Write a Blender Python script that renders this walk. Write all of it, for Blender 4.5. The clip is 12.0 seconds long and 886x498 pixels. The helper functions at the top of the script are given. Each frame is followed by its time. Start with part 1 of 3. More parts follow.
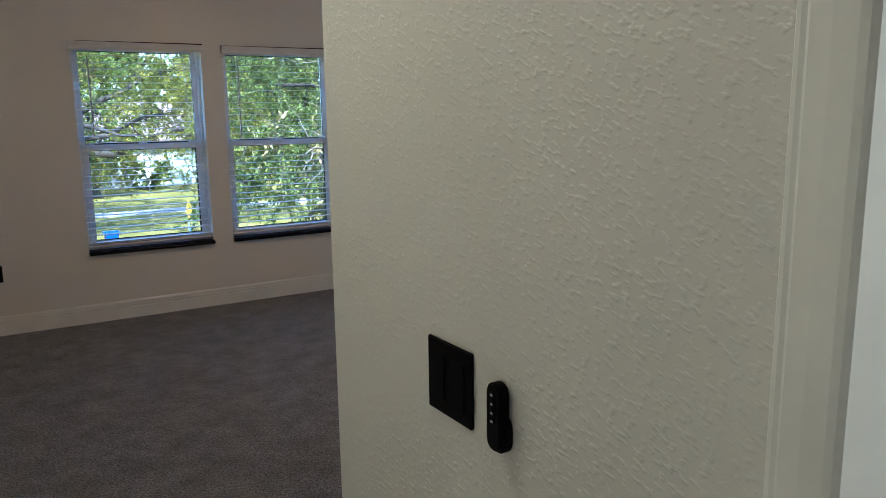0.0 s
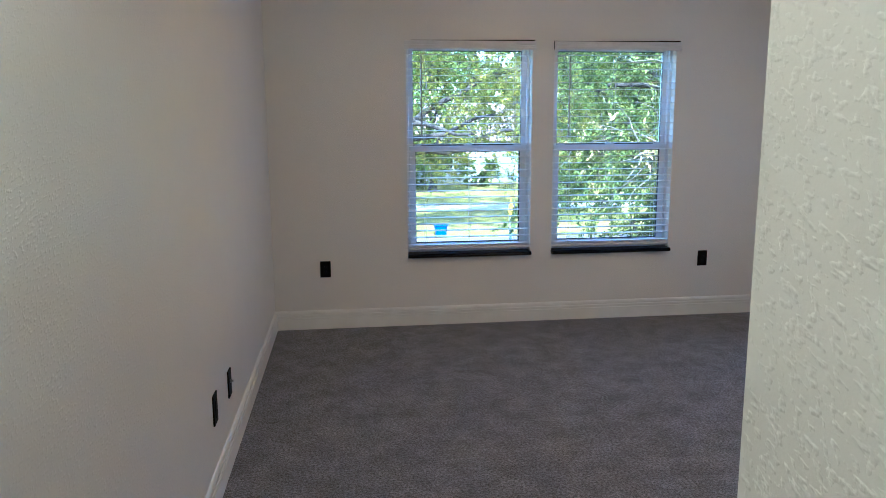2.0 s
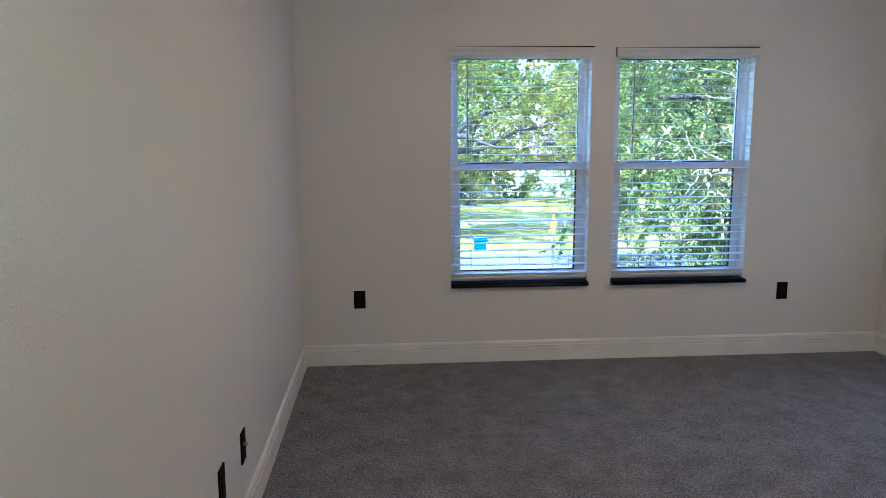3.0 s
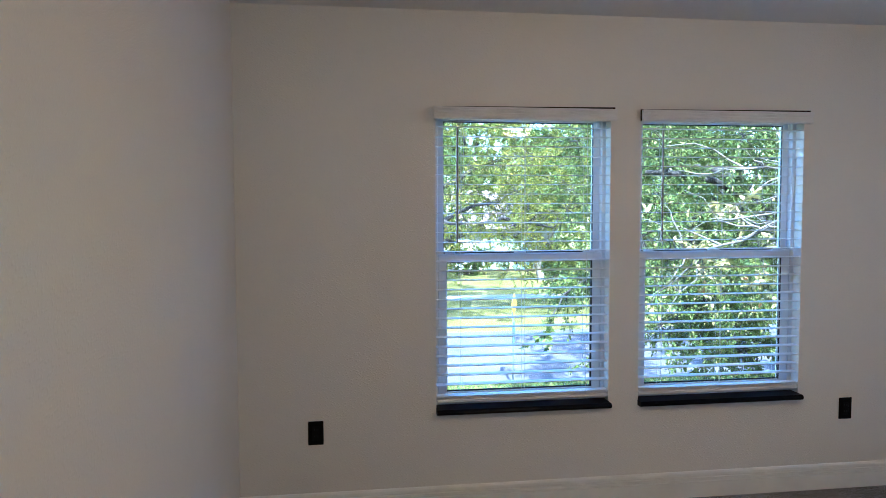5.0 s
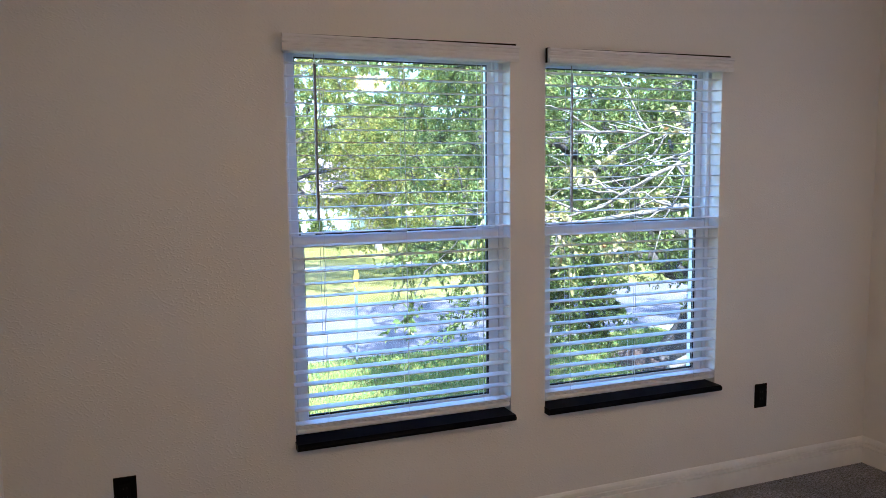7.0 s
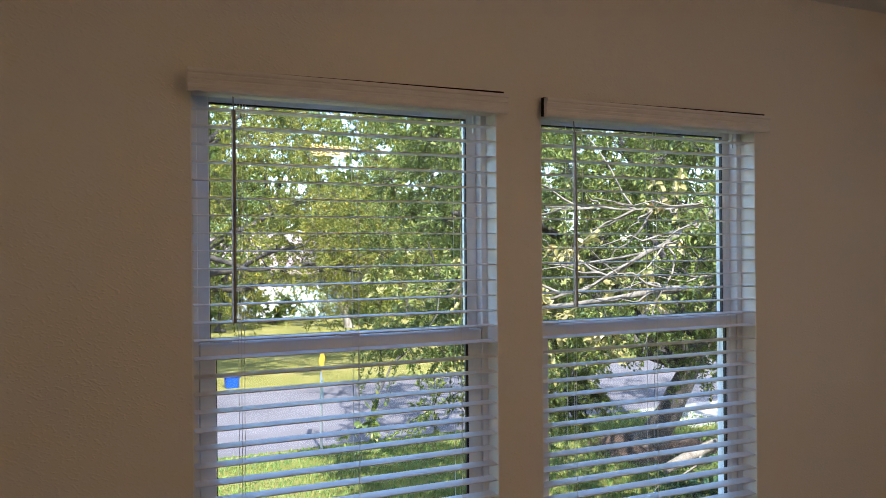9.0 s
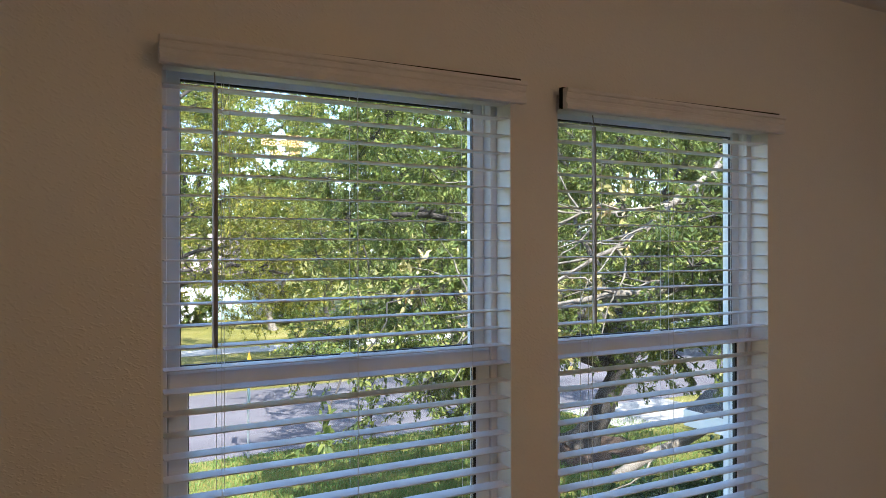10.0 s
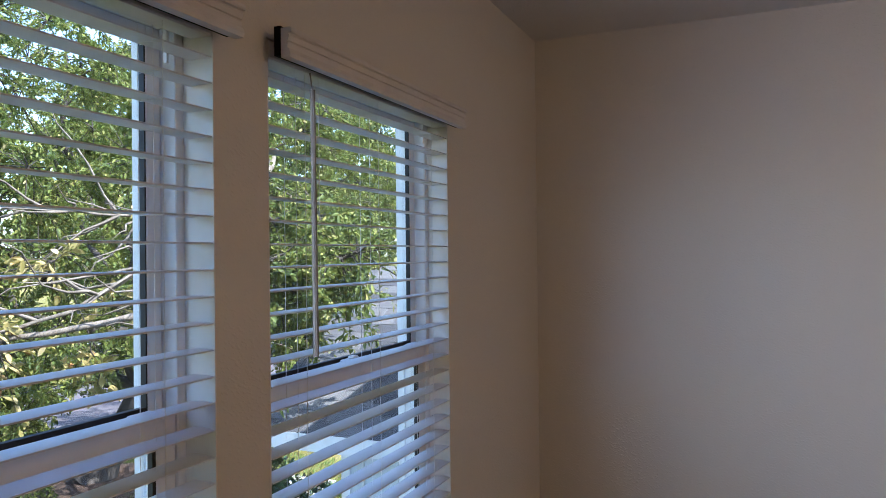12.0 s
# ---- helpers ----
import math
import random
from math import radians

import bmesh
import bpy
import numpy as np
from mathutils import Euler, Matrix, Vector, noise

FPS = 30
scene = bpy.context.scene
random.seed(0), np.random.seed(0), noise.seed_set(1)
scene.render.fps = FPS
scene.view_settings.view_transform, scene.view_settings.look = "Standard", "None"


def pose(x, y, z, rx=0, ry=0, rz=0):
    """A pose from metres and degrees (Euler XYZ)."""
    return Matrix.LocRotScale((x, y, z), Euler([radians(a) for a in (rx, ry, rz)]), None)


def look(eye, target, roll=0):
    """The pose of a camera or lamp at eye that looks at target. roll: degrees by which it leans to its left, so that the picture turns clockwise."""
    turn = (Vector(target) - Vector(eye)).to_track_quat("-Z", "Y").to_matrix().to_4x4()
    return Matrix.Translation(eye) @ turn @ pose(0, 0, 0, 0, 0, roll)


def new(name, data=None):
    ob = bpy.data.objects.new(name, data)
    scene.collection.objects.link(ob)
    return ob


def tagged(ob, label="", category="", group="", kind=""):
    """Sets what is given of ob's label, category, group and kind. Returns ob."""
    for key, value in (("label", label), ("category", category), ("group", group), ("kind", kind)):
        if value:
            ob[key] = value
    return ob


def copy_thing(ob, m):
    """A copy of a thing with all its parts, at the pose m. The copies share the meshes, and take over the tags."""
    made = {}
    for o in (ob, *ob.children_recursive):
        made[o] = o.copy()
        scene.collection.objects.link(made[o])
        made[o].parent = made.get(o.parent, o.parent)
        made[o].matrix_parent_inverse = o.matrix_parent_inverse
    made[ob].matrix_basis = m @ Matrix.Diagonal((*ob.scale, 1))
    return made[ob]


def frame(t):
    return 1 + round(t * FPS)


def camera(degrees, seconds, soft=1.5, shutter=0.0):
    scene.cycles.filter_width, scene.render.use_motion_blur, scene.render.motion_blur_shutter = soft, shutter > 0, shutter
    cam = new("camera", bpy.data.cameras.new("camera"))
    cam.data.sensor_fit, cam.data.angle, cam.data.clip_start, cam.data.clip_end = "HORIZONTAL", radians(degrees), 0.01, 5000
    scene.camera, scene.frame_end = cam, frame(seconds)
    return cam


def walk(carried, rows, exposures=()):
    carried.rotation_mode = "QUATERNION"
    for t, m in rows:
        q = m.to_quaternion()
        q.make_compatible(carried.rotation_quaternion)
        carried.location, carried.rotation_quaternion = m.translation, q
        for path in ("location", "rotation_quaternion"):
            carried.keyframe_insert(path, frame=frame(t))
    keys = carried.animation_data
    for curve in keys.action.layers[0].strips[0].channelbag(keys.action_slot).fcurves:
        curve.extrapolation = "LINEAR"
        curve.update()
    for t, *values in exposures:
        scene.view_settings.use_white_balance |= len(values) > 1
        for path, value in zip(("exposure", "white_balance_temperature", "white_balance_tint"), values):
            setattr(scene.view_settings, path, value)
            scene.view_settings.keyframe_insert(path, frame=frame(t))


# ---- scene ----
cam = camera(61.8, 12.0, soft=0.85)

PATH = [
    (0, (0.366, -5.696, 1.434), (1.395, -4.019, 1.077), -0.8),
    (0.5, (0.473, -5.531, 1.438), (1.173, -3.691, 1.086), -0.5),
    (1, (0.497, -5.428, 1.439), (0.977, -3.519, 1.087), -0.3),
    (1.5, (0.522, -5.26, 1.44), (0.864, -3.32, 1.093), -0.4),
    (2, (0.537, -5.084, 1.442), (0.782, -3.129, 1.096), -0.3),
    (2.5, (0.531, -4.845, 1.445), (0.718, -2.884, 1.099), -0.2),
    (3, (0.546, -4.562, 1.459), (0.69, -2.591, 1.146), -0.3),
    (3.5, (0.484, -4.293, 1.47), (0.618, -2.313, 1.217), -0.3),
    (3.7, (0.471, -4.195, 1.471), (0.61, -2.212, 1.253), -0.3),
    (5.3, (0.448, -3.344, 1.494), (0.831, -1.385, 1.379), -0.4),
    (5.5, (0.422, -3.252, 1.492), (0.885, -1.312, 1.34), -0.5),
    (6, (0.426, -3.071, 1.482), (1.045, -1.188, 1.218), -0.5),
    (6.5, (0.47, -2.844, 1.488), (1.156, -0.988, 1.198), -0.6),
    (7, (0.498, -2.626, 1.48), (1.214, -0.77, 1.276), -0.7),
    (7.5, (0.528, -2.393, 1.507), (1.26, -0.536, 1.396), -0.8),
    (7.7, (0.561, -2.338, 1.496), (1.287, -0.477, 1.423), -0.8),
    (9.3, (0.783, -1.86, 1.509), (1.61, -0.039, 1.511), -0.3),
    (9.5, (0.747, -1.781, 1.517), (1.605, 0.026, 1.515), -0.2),
    (10, (0.689, -1.615, 1.524), (1.666, 0.13, 1.525), -0.1),
    (10.5, (0.66, -1.363, 1.488), (1.817, 0.268, 1.483), 0.0),
    (11, (0.659, -1.199, 1.514), (2.027, 0.26, 1.502), 0.1),
    (11.5, (0.673, -0.998, 1.532), (2.288, 0.181, 1.527), -0.1),
    (12, (0.781, -0.874, 1.525), (2.615, -0.076, 1.538), -0.6),
]
EXPOSURE = [(0.0, 2.65, 4450, 4), (1.0, 3.08, 4250, 4), (2.2, 3.33, 4150, 3), (6.0, 3.2, 4350, 6), (7.7, 2.95, 4900, 14), (9.3, 2.3, 5600, 10), (11.0, 2.25, 5450, 11), (12.0, 2.25, 5300, 14)]
walk(cam, [(t, look(eye, target, roll)) for t, eye, target, roll in PATH], EXPOSURE)

# ---- world, sun, lamps, exposure ----
SUN_AZ, SUN_EL = 183.0, 50.0          # degrees clockwise from +y, and above the horizon
world = bpy.data.worlds.new("world")
scene.world = world
world.use_nodes = True
wn = world.node_tree
sky = wn.nodes.new("ShaderNodeTexSky")
sky.sky_type, sky.sun_disc = "NISHITA", False
sky.sun_elevation, sky.sun_rotation = radians(SUN_EL), radians(SUN_AZ)
wn.links.new(sky.outputs[0], wn.nodes["Background"].inputs[0])
wn.nodes["Background"].inputs[1].default_value = 0.15
sun_dir = Vector((math.sin(radians(SUN_AZ)) * math.cos(radians(SUN_EL)), math.cos(radians(SUN_AZ)) * math.cos(radians(SUN_EL)), math.sin(radians(SUN_EL))))
sun = new("sun", bpy.data.lights.new("sun", "SUN"))
sun.data.energy, sun.data.angle, sun.data.color = 4.0, radians(0.53), (1.0, 0.93, 0.82)
sun.matrix_world = look(sun_dir * 40, (0, 0, 0))


def lamp(name, x, y, z, watts, colour, radius):
    ob = new(name, bpy.data.lights.new(name, "POINT"))
    ob.data.energy, ob.data.color, ob.data.shadow_soft_size = watts, colour, radius
    ob.location = (x, y, z)
    return ob


WARM = (1.0, 0.80, 0.52)
LAMP_X, LAMP_Y = 1.93, -2.2
# unseen fill without a fixture, added to brighten the hall and left walls
lamp("hall_fill", 0.36, -4.40, 2.33, 2.0, (1.0, 0.75, 0.41), 0.08)
lamp("side_room_bulb", 1.75, -5.9, 2.2, 7.0, WARM, 0.1)


def window_sky(x, power):
    """A narrow upright lamp in a window's opening, for the sky's light that falls across the room."""
    ob = new("window_sky", bpy.data.lights.new("window_sky", "AREA"))
    d = ob.data
    d.shape, d.size, d.size_y, d.energy, d.color = "RECTANGLE", 0.05, 1.30, power, (0.80, 0.90, 1.0)
    d.spread = radians(84)
    ob.matrix_world = look((x, -0.028, 1.21), (x + 0.70, -0.028 - 0.7, 1.21))


window_sky(0.945, 0.25)
window_sky(1.968, 0.4)

# ---- materials ----


class Mat:
    """A node material in the making."""

    def __init__(self, name, rough=0.5, metal=0.0, spec=0.5):
        self.m = bpy.data.materials.new(name)
        self.m.use_nodes = True
        self.t = self.m.node_tree
        self.b = self.t.nodes["Principled BSDF"]
        self.b.inputs["Roughness"].default_value = rough
        self.b.inputs["Metallic"].default_value = metal
        self.b.inputs["Specular IOR Level"].default_value = spec
        self.co = self.node("ShaderNodeTexCoord").outputs["Object"]

    def node(self, kind, **props):
        n = self.t.nodes.new(kind)
        for k, v in props.items():
            n.inputs[k].default_value = v
        return n

    def link(self, a, b):
        self.t.links.new(a, b)

    def noise(self, scale, detail=4.0, rough=0.55, stretch=None, turn=(0, 0, 0)):
        n = self.node("ShaderNodeTexNoise", Scale=scale, Detail=detail, Roughness=rough)
        if stretch:
            mp = self.node("ShaderNodeMapping", Scale=stretch, Rotation=turn)
            mp.vector_type = "TEXTURE" if any(turn) else "POINT"
            self.link(self.co, mp.inputs[0])
            self.link(mp.outputs[0], n.inputs[0])
        else:
            self.link(self.co, n.inputs[0])
        return n.outputs[0]

    def ramp(self, fac, stops):
        r = self.node("ShaderNodeValToRGB")
        e = r.color_ramp.elements
        while len(e) < len(stops):
            e.new(0.5)
        for el, (p, c) in zip(e, stops):
            el.position, el.color = p, (*c, 1)
        self.link(fac, r.inputs[0])
        return r.outputs[0]

    def mixc(self, fac, a, b, mode="MIX"):
        n = self.t.nodes.new("ShaderNodeMix")
        n.data_type, n.blend_type = "RGBA", mode
        for s, v in ((n.inputs[0], fac), (n.inputs[6], a), (n.inputs[7], b)):
            if hasattr(v, "links"):
                self.link(v, s)
            else:
                s.default_value = v if isinstance(v, float) else (*v, 1)
        return n.outputs[2]

    def colour(self, c):
        if hasattr(c, "links"):
            self.link(c, self.b.inputs["Base Color"])
        else:
            self.b.inputs["Base Color"].default_value = (*c, 1)

    def bump(self, h, strength, dist):
        n = self.node("ShaderNodeBump", Strength=strength, Distance=dist)
        self.link(h, n.inputs["Height"])
        old = self.b.inputs["Normal"]
        if old.links:
            self.link(old.links[0].from_socket, n.inputs["Normal"])
        self.link(n.outputs[0], old)

    def roughness(self, fac, lo, hi):
        n = self.node("ShaderNodeMapRange")
        n.inputs["To Min"].default_value, n.inputs["To Max"].default_value = lo, hi
        self.link(fac, n.inputs[0])
        self.link(n.outputs[0], self.b.inputs["Roughness"])


def paint(name, c, rough, knock, dist):
    """Wall paint over a knock-down textured plaster."""
    k = Mat(name, rough)
    k.colour(k.ramp(k.noise(1.3, 3), [(0.3, tuple(v * 0.965 for v in c)), (0.7, c)]))
    blobs = k.ramp(k.noise(180.0, 1.6, 0.45, (2.1, 2.1, 1), (0.45, 0.45, 0.0)), [(0.53, (0, 0, 0)), (0.72, (1, 1, 1))])
    k.bump(blobs, knock, dist)
    k.bump(k.noise(260.0, 2), 0.12, 0.001)
    k.roughness(k.noise(6.0), rough - 0.05, rough + 0.07)
    return k.m


def plain(name, c, rough, metal=0.0, var=0.06, scale=30.0, bump=0.08, spec=0.5):
    k = Mat(name, rough, metal, spec)
    k.colour(k.ramp(k.noise(scale), [(0.3, tuple(v * (1 - var) for v in c)), (0.7, tuple(min(1, v * (1 + var)) for v in c))]))
    if bump:
        k.bump(k.noise(scale * 9), bump, 0.0006)
    k.roughness(k.noise(scale * 0.4), max(0.03, rough - 0.06), rough + 0.06)
    return k.m


M_WALL = paint("wall_paint", (0.75, 0.73, 0.69), 0.33, 0.44, 0.0014)
M_RETURN = plain("return_paint", (0.80, 0.785, 0.75), 0.45, scale=9.0, bump=0.06)
M_CEIL = paint("ceiling_paint", (0.78, 0.78, 0.76), 0.7, 0.5, 0.002)
M_TRIM = plain("trim_paint", (0.80, 0.79, 0.76), 0.32, scale=5.0)
M_VINYL = plain("white_vinyl", (0.80, 0.81, 0.83), 0.38, scale=8.0, bump=0.03)
M_SLAT = plain("white_slat", (0.74, 0.74, 0.76), 0.42, scale=10.0, bump=0.05)
M_VAL = plain("white_valance", (0.72, 0.712, 0.715), 0.45, scale=12.0)
M_BLACK = plain("black_plastic", (0.005, 0.005, 0.006), 0.5, scale=40.0, bump=0.03, spec=0.05)
M_BLACK2 = plain("black_plastic_dull", (0.008, 0.008, 0.009), 0.55, scale=40.0, spec=0.06)
M_GREYMARK = plain("grey_print", (0.45, 0.45, 0.45), 0.6, bump=0)
M_SILL = plain("black_sill", (0.003, 0.003, 0.006), 0.3, scale=14.0, bump=0.02, spec=0.06)
M_CORD = plain("white_cord", (0.78, 0.78, 0.76), 0.8, bump=0)
M_WAND = plain("wand_plastic", (0.20, 0.175, 0.15), 0.3, scale=20.0, bump=0)
M_GASKET = plain("black_gasket", (0.012, 0.012, 0.014), 0.6, bump=0)
M_NICKEL = plain("brushed_nickel", (0.55, 0.54, 0.52), 0.3, 1.0, scale=60.0)
M_DOOR = plain("door_paint", (0.78, 0.77, 0.74), 0.35, scale=4.0)

k = Mat("glass_pane")
gl = k.node("ShaderNodeBsdfGlossy", Roughness=0.0)
tr = k.node("ShaderNodeBsdfTransparent", Color=(0.93, 0.97, 0.96, 1))
fr = k.node("ShaderNodeFresnel", IOR=1.5)
mx = k.node("ShaderNodeMixShader")
k.link(fr.outputs[0], mx.inputs[0])
k.link(tr.outputs[0], mx.inputs[1])
k.link(gl.outputs[0], mx.inputs[2])
k.link(mx.outputs[0], k.t.nodes["Material Output"].inputs[0])
M_GLASS = k.m

k = Mat("lamp_glass", 0.4)
k.colour((0.85, 0.75, 0.6))
k.b.inputs["Emission Color"].default_value = (1.0, 0.52, 0.19, 1)
k.b.inputs["Emission Strength"].default_value = 10.0
M_SHADE = k.m

k = Mat("carpet", 0.95, spec=0.1)
fine = k.noise(95.0, 4, 0.85)
pile = k.noise(70.0, 3, 0.6)
drift = k.noise(6.0, 8, 0.80)
c = k.ramp(drift, [(0.37, (0.215, 0.203, 0.225)), (0.5, (0.335, 0.318, 0.35)), (0.62, (0.46, 0.44, 0.49))])
c = k.mixc(0.85, c, k.ramp(fine, [(0.42, (0.05, 0.05, 0.05)), (0.60, (1, 1, 1))]), "MULTIPLY")
k.colour(k.mixc(0.35, c, k.ramp(pile, [(0.35, (0.45, 0.45, 0.45)), (0.65, (1, 1, 1))]), "MULTIPLY"))
k.bump(fine, 1.0, 0.010)
k.bump(pile, 0.6, 0.008)
k.b.inputs["Sheen Weight"].default_value = 0.25
M_CARPET = k.m

k = Mat("grass", 0.9, spec=0.2)
g1 = k.ramp(k.noise(0.35, 5, 0.6), [(0.3, (0.13, 0.12, 0.022)), (0.5, (0.21, 0.182, 0.038)), (0.7, (0.31, 0.25, 0.09))])
k.colour(k.mixc(0.6, g1, k.ramp(k.noise(28.0, 4, 0.7), [(0.3, (0.35, 0.38, 0.3)), (0.7, (1, 1, 1))]), "MULTIPLY"))
k.bump(k.noise(40.0, 4, 0.7), 0.9, 0.05)
M_GRASS = k.m

k = Mat("grass_blade", 0.7, spec=0.2)
inf = k.node("ShaderNodeNewGeometry").outputs["Random Per Island"]
k.colour(k.ramp(inf, [(0.0, (0.06, 0.11, 0.02)), (0.6, (0.12, 0.18, 0.035)), (1.0, (0.21, 0.22, 0.07))]))
M_BLADE = k.m

k = Mat("asphalt", 0.85, spec=0.3)
a1 = k.ramp(k.noise(0.5, 5, 0.65), [(0.3, (0.085, 0.074, 0.080)), (0.7, (0.14, 0.122, 0.128))])
k.colour(k.mixc(0.5, a1, k.ramp(k.noise(60.0, 3, 0.7), [(0.3, (0.5, 0.5, 0.5)), (0.7, (1, 1, 1))]), "MULTIPLY"))
k.bump(k.noise(70.0, 3, 0.7), 0.5, 0.01)
M_ROAD = k.m

k = Mat("concrete", 0.85, spec=0.3)
a1 = k.ramp(k.noise(0.8, 5, 0.65), [(0.3, (0.27, 0.242, 0.215)), (0.7, (0.37, 0.338, 0.30))])
k.colour(k.mixc(0.4, a1, k.ramp(k.noise(40.0, 3, 0.7), [(0.3, (0.6, 0.6, 0.6)), (0.7, (1, 1, 1))]), "MULTIPLY"))
k.bump(k.noise(50.0, 3, 0.7), 0.4, 0.006)
M_CONC = k.m

k = Mat("mulch", 0.95, spec=0.1)
k.colour(k.ramp(k.noise(22.0, 5, 0.7), [(0.3, (0.03, 0.018, 0.012)), (0.7, (0.13, 0.085, 0.06))]))
k.bump(k.noise(25.0, 4, 0.7), 1.0, 0.05)
M_MULCH = k.m


def bark(name, dark, light):
    q = Mat(name, 0.9, spec=0.2)
    q.colour(q.ramp(q.noise(9.0, 5, 0.7, (1, 1, 0.25)), [(0.3, dark), (0.7, light)]))
    q.bump(q.noise(16.0, 4, 0.7, (1, 1, 0.2)), 0.8, 0.03)
    return q.m


M_BARK = bark("dark_bark", (0.022, 0.018, 0.015), (0.075, 0.062, 0.050))
M_PALE = bark("pale_bark", (0.07, 0.055, 0.04), (0.25, 0.21, 0.165))


def leaves(name, stops, glow=0.28):
    q = Mat(name, 0.55, spec=0.2)
    r = q.node("ShaderNodeNewGeometry").outputs["Random Per Island"]
    col = q.ramp(r, stops)
    q.colour(col)
    t = q.node("ShaderNodeBsdfTranslucent")
    q.link(q.mixc(0.6, col, (0.31, 0.335, 0.07)), t.inputs[0])
    m = q.node("ShaderNodeMixShader", Fac=glow)
    out = q.t.nodes["Material Output"]
    q.link(q.b.outputs[0], m.inputs[1])
    q.link(t.outputs[0], m.inputs[2])
    q.link(m.outputs[0], out.inputs[0])
    return q.m


M_LEAF = leaves("bay_leaf", [(0.0, (0.045, 0.065, 0.018)), (0.5, (0.10, 0.130, 0.028)), (0.88, (0.185, 0.195, 0.040)), (0.97, (0.27, 0.25, 0.075)), (1.0, (0.36, 0.30, 0.13))])
M_DRY = leaves("dry_leaf", [(0.0, (0.20, 0.17, 0.05)), (0.6, (0.38, 0.30, 0.12)), (0.9, (0.50, 0.40, 0.20)), (1.0, (0.45, 0.20, 0.07))], 0.3)
M_LEAF2 = leaves("oak_leaf", [(0.0, (0.08, 0.09, 0.02)), (0.5, (0.17, 0.175, 0.03)), (0.85, (0.31, 0.27, 0.04)), (1.0, (0.48, 0.35, 0.05))], 0.5)
M_LEAF3 = leaves("far_leaf", [(0.0, (0.04, 0.07, 0.02)), (0.5, (0.11, 0.15, 0.03)), (1.0, (0.22, 0.23, 0.05))], 0.4)
M_LEAF4 = leaves("shrub_leaf", [(0.0, (0.015, 0.035, 0.022)), (0.6, (0.03, 0.07, 0.035)), (1.0, (0.09, 0.14, 0.06))], 0.2)

k = Mat("shingle", 0.9, spec=0.2)
r = k.node("ShaderNodeObjectInfo").outputs["Random"]
a1 = k.ramp(r, [(0.0, (0.06, 0.06, 0.064)), (0.5, (0.10, 0.098, 0.10)), (1.0, (0.155, 0.15, 0.145))])
k.colour(k.mixc(0.45, a1, k.ramp(k.noise(120.0, 3, 0.7), [(0.3, (0.5, 0.5, 0.5)), (0.7, (1, 1, 1))]), "MULTIPLY"))
k.bump(k.noise(160.0, 3), 0.6, 0.006)
M_SHINGLE = k.m
M_SIDING = plain("white_siding", (0.60, 0.63, 0.63), 0.55, scale=3.0)
M_STUCCO = plain("white_stucco", (0.40, 0.385, 0.37), 0.8, scale=2.0, bump=0.3)
M_FARROOF = plain("rosy_shingle", (0.26, 0.19, 0.19), 0.9, scale=3.0, var=0.25)
M_TEAL = plain("pale_teal_paint", (0.50, 0.60, 0.57), 0.5)
M_DARKGLASS = plain("dark_window_glass", (0.03, 0.035, 0.04), 0.08, bump=0)
M_YELLOW = plain("yellow_sign", (0.75, 0.42, 0.03), 0.4)
M_GREENSIGN = plain("grey_blue_sign", (0.16, 0.24, 0.27), 0.4)
M_STEEL = plain("galvanised_steel", (0.30, 0.31, 0.32), 0.45, 0.8)
M_TERRA = plain("terracotta", (0.50, 0.24, 0.11), 0.85, scale=14.0, var=0.2, bump=0.3)
M_BLUE = plain("blue_plastic", (0.008, 0.045, 0.25), 0.4)

# ---- mesh helpers ----


def box(bm, x0, x1, y0, y1, z0, z1, bevel=0.0, segs=1):
    r = bmesh.ops.create_cube(bm, size=1.0, matrix=Matrix.Translation(((x0 + x1) / 2, (y0 + y1) / 2, (z0 + z1) / 2)) @ Matrix.Diagonal((x1 - x0, y1 - y0, z1 - z0, 1)))
    if bevel:
        es = {e for v in r["verts"] for e in v.link_edges}
        bmesh.ops.bevel(bm, geom=list(es), offset=bevel, segments=segs, affect="EDGES", profile=0.5)
    return bm


def boxes(*specs, bevel=0.0):
    bm = bmesh.new()
    for s in specs:
        box(bm, *s, bevel=bevel)
    return bm


def mesh_of(bm, name, mat, smooth=False):
    me = bpy.data.meshes.new(name)
    bm.normal_update()
    bm.to_mesh(me)
    bm.free()
    me.materials.append(mat)
    if smooth:
        me.polygons.foreach_set("use_smooth", [True] * len(me.polygons))
    return me


def part(name, bm, material, parent=None, label="", smooth=False):
    ob = new(name, mesh_of(bm, name, material, smooth))
    ob.parent = parent
    if label:
        tagged(ob, label)
    return ob


def thing(name, x, y, z, label, category, group="", kind=""):
    ob = new(name)
    ob.location = (x, y, z)
    ob.empty_display_size = 0.1
    return tagged(ob, label, category, group, kind)


def cyl(bm, p, q, r0, r1=None, sides=12):
    p, q = Vector(p), Vector(q)
    d = q - p
    m = Matrix.Translation((p + q) / 2) @ d.to_track_quat("Z", "Y").to_matrix().to_4x4()
    bmesh.ops.create_cone(bm, cap_ends=True, segments=sides, radius1=r0, radius2=r0 if r1 is None else r1, depth=d.length, matrix=m)
    return bm


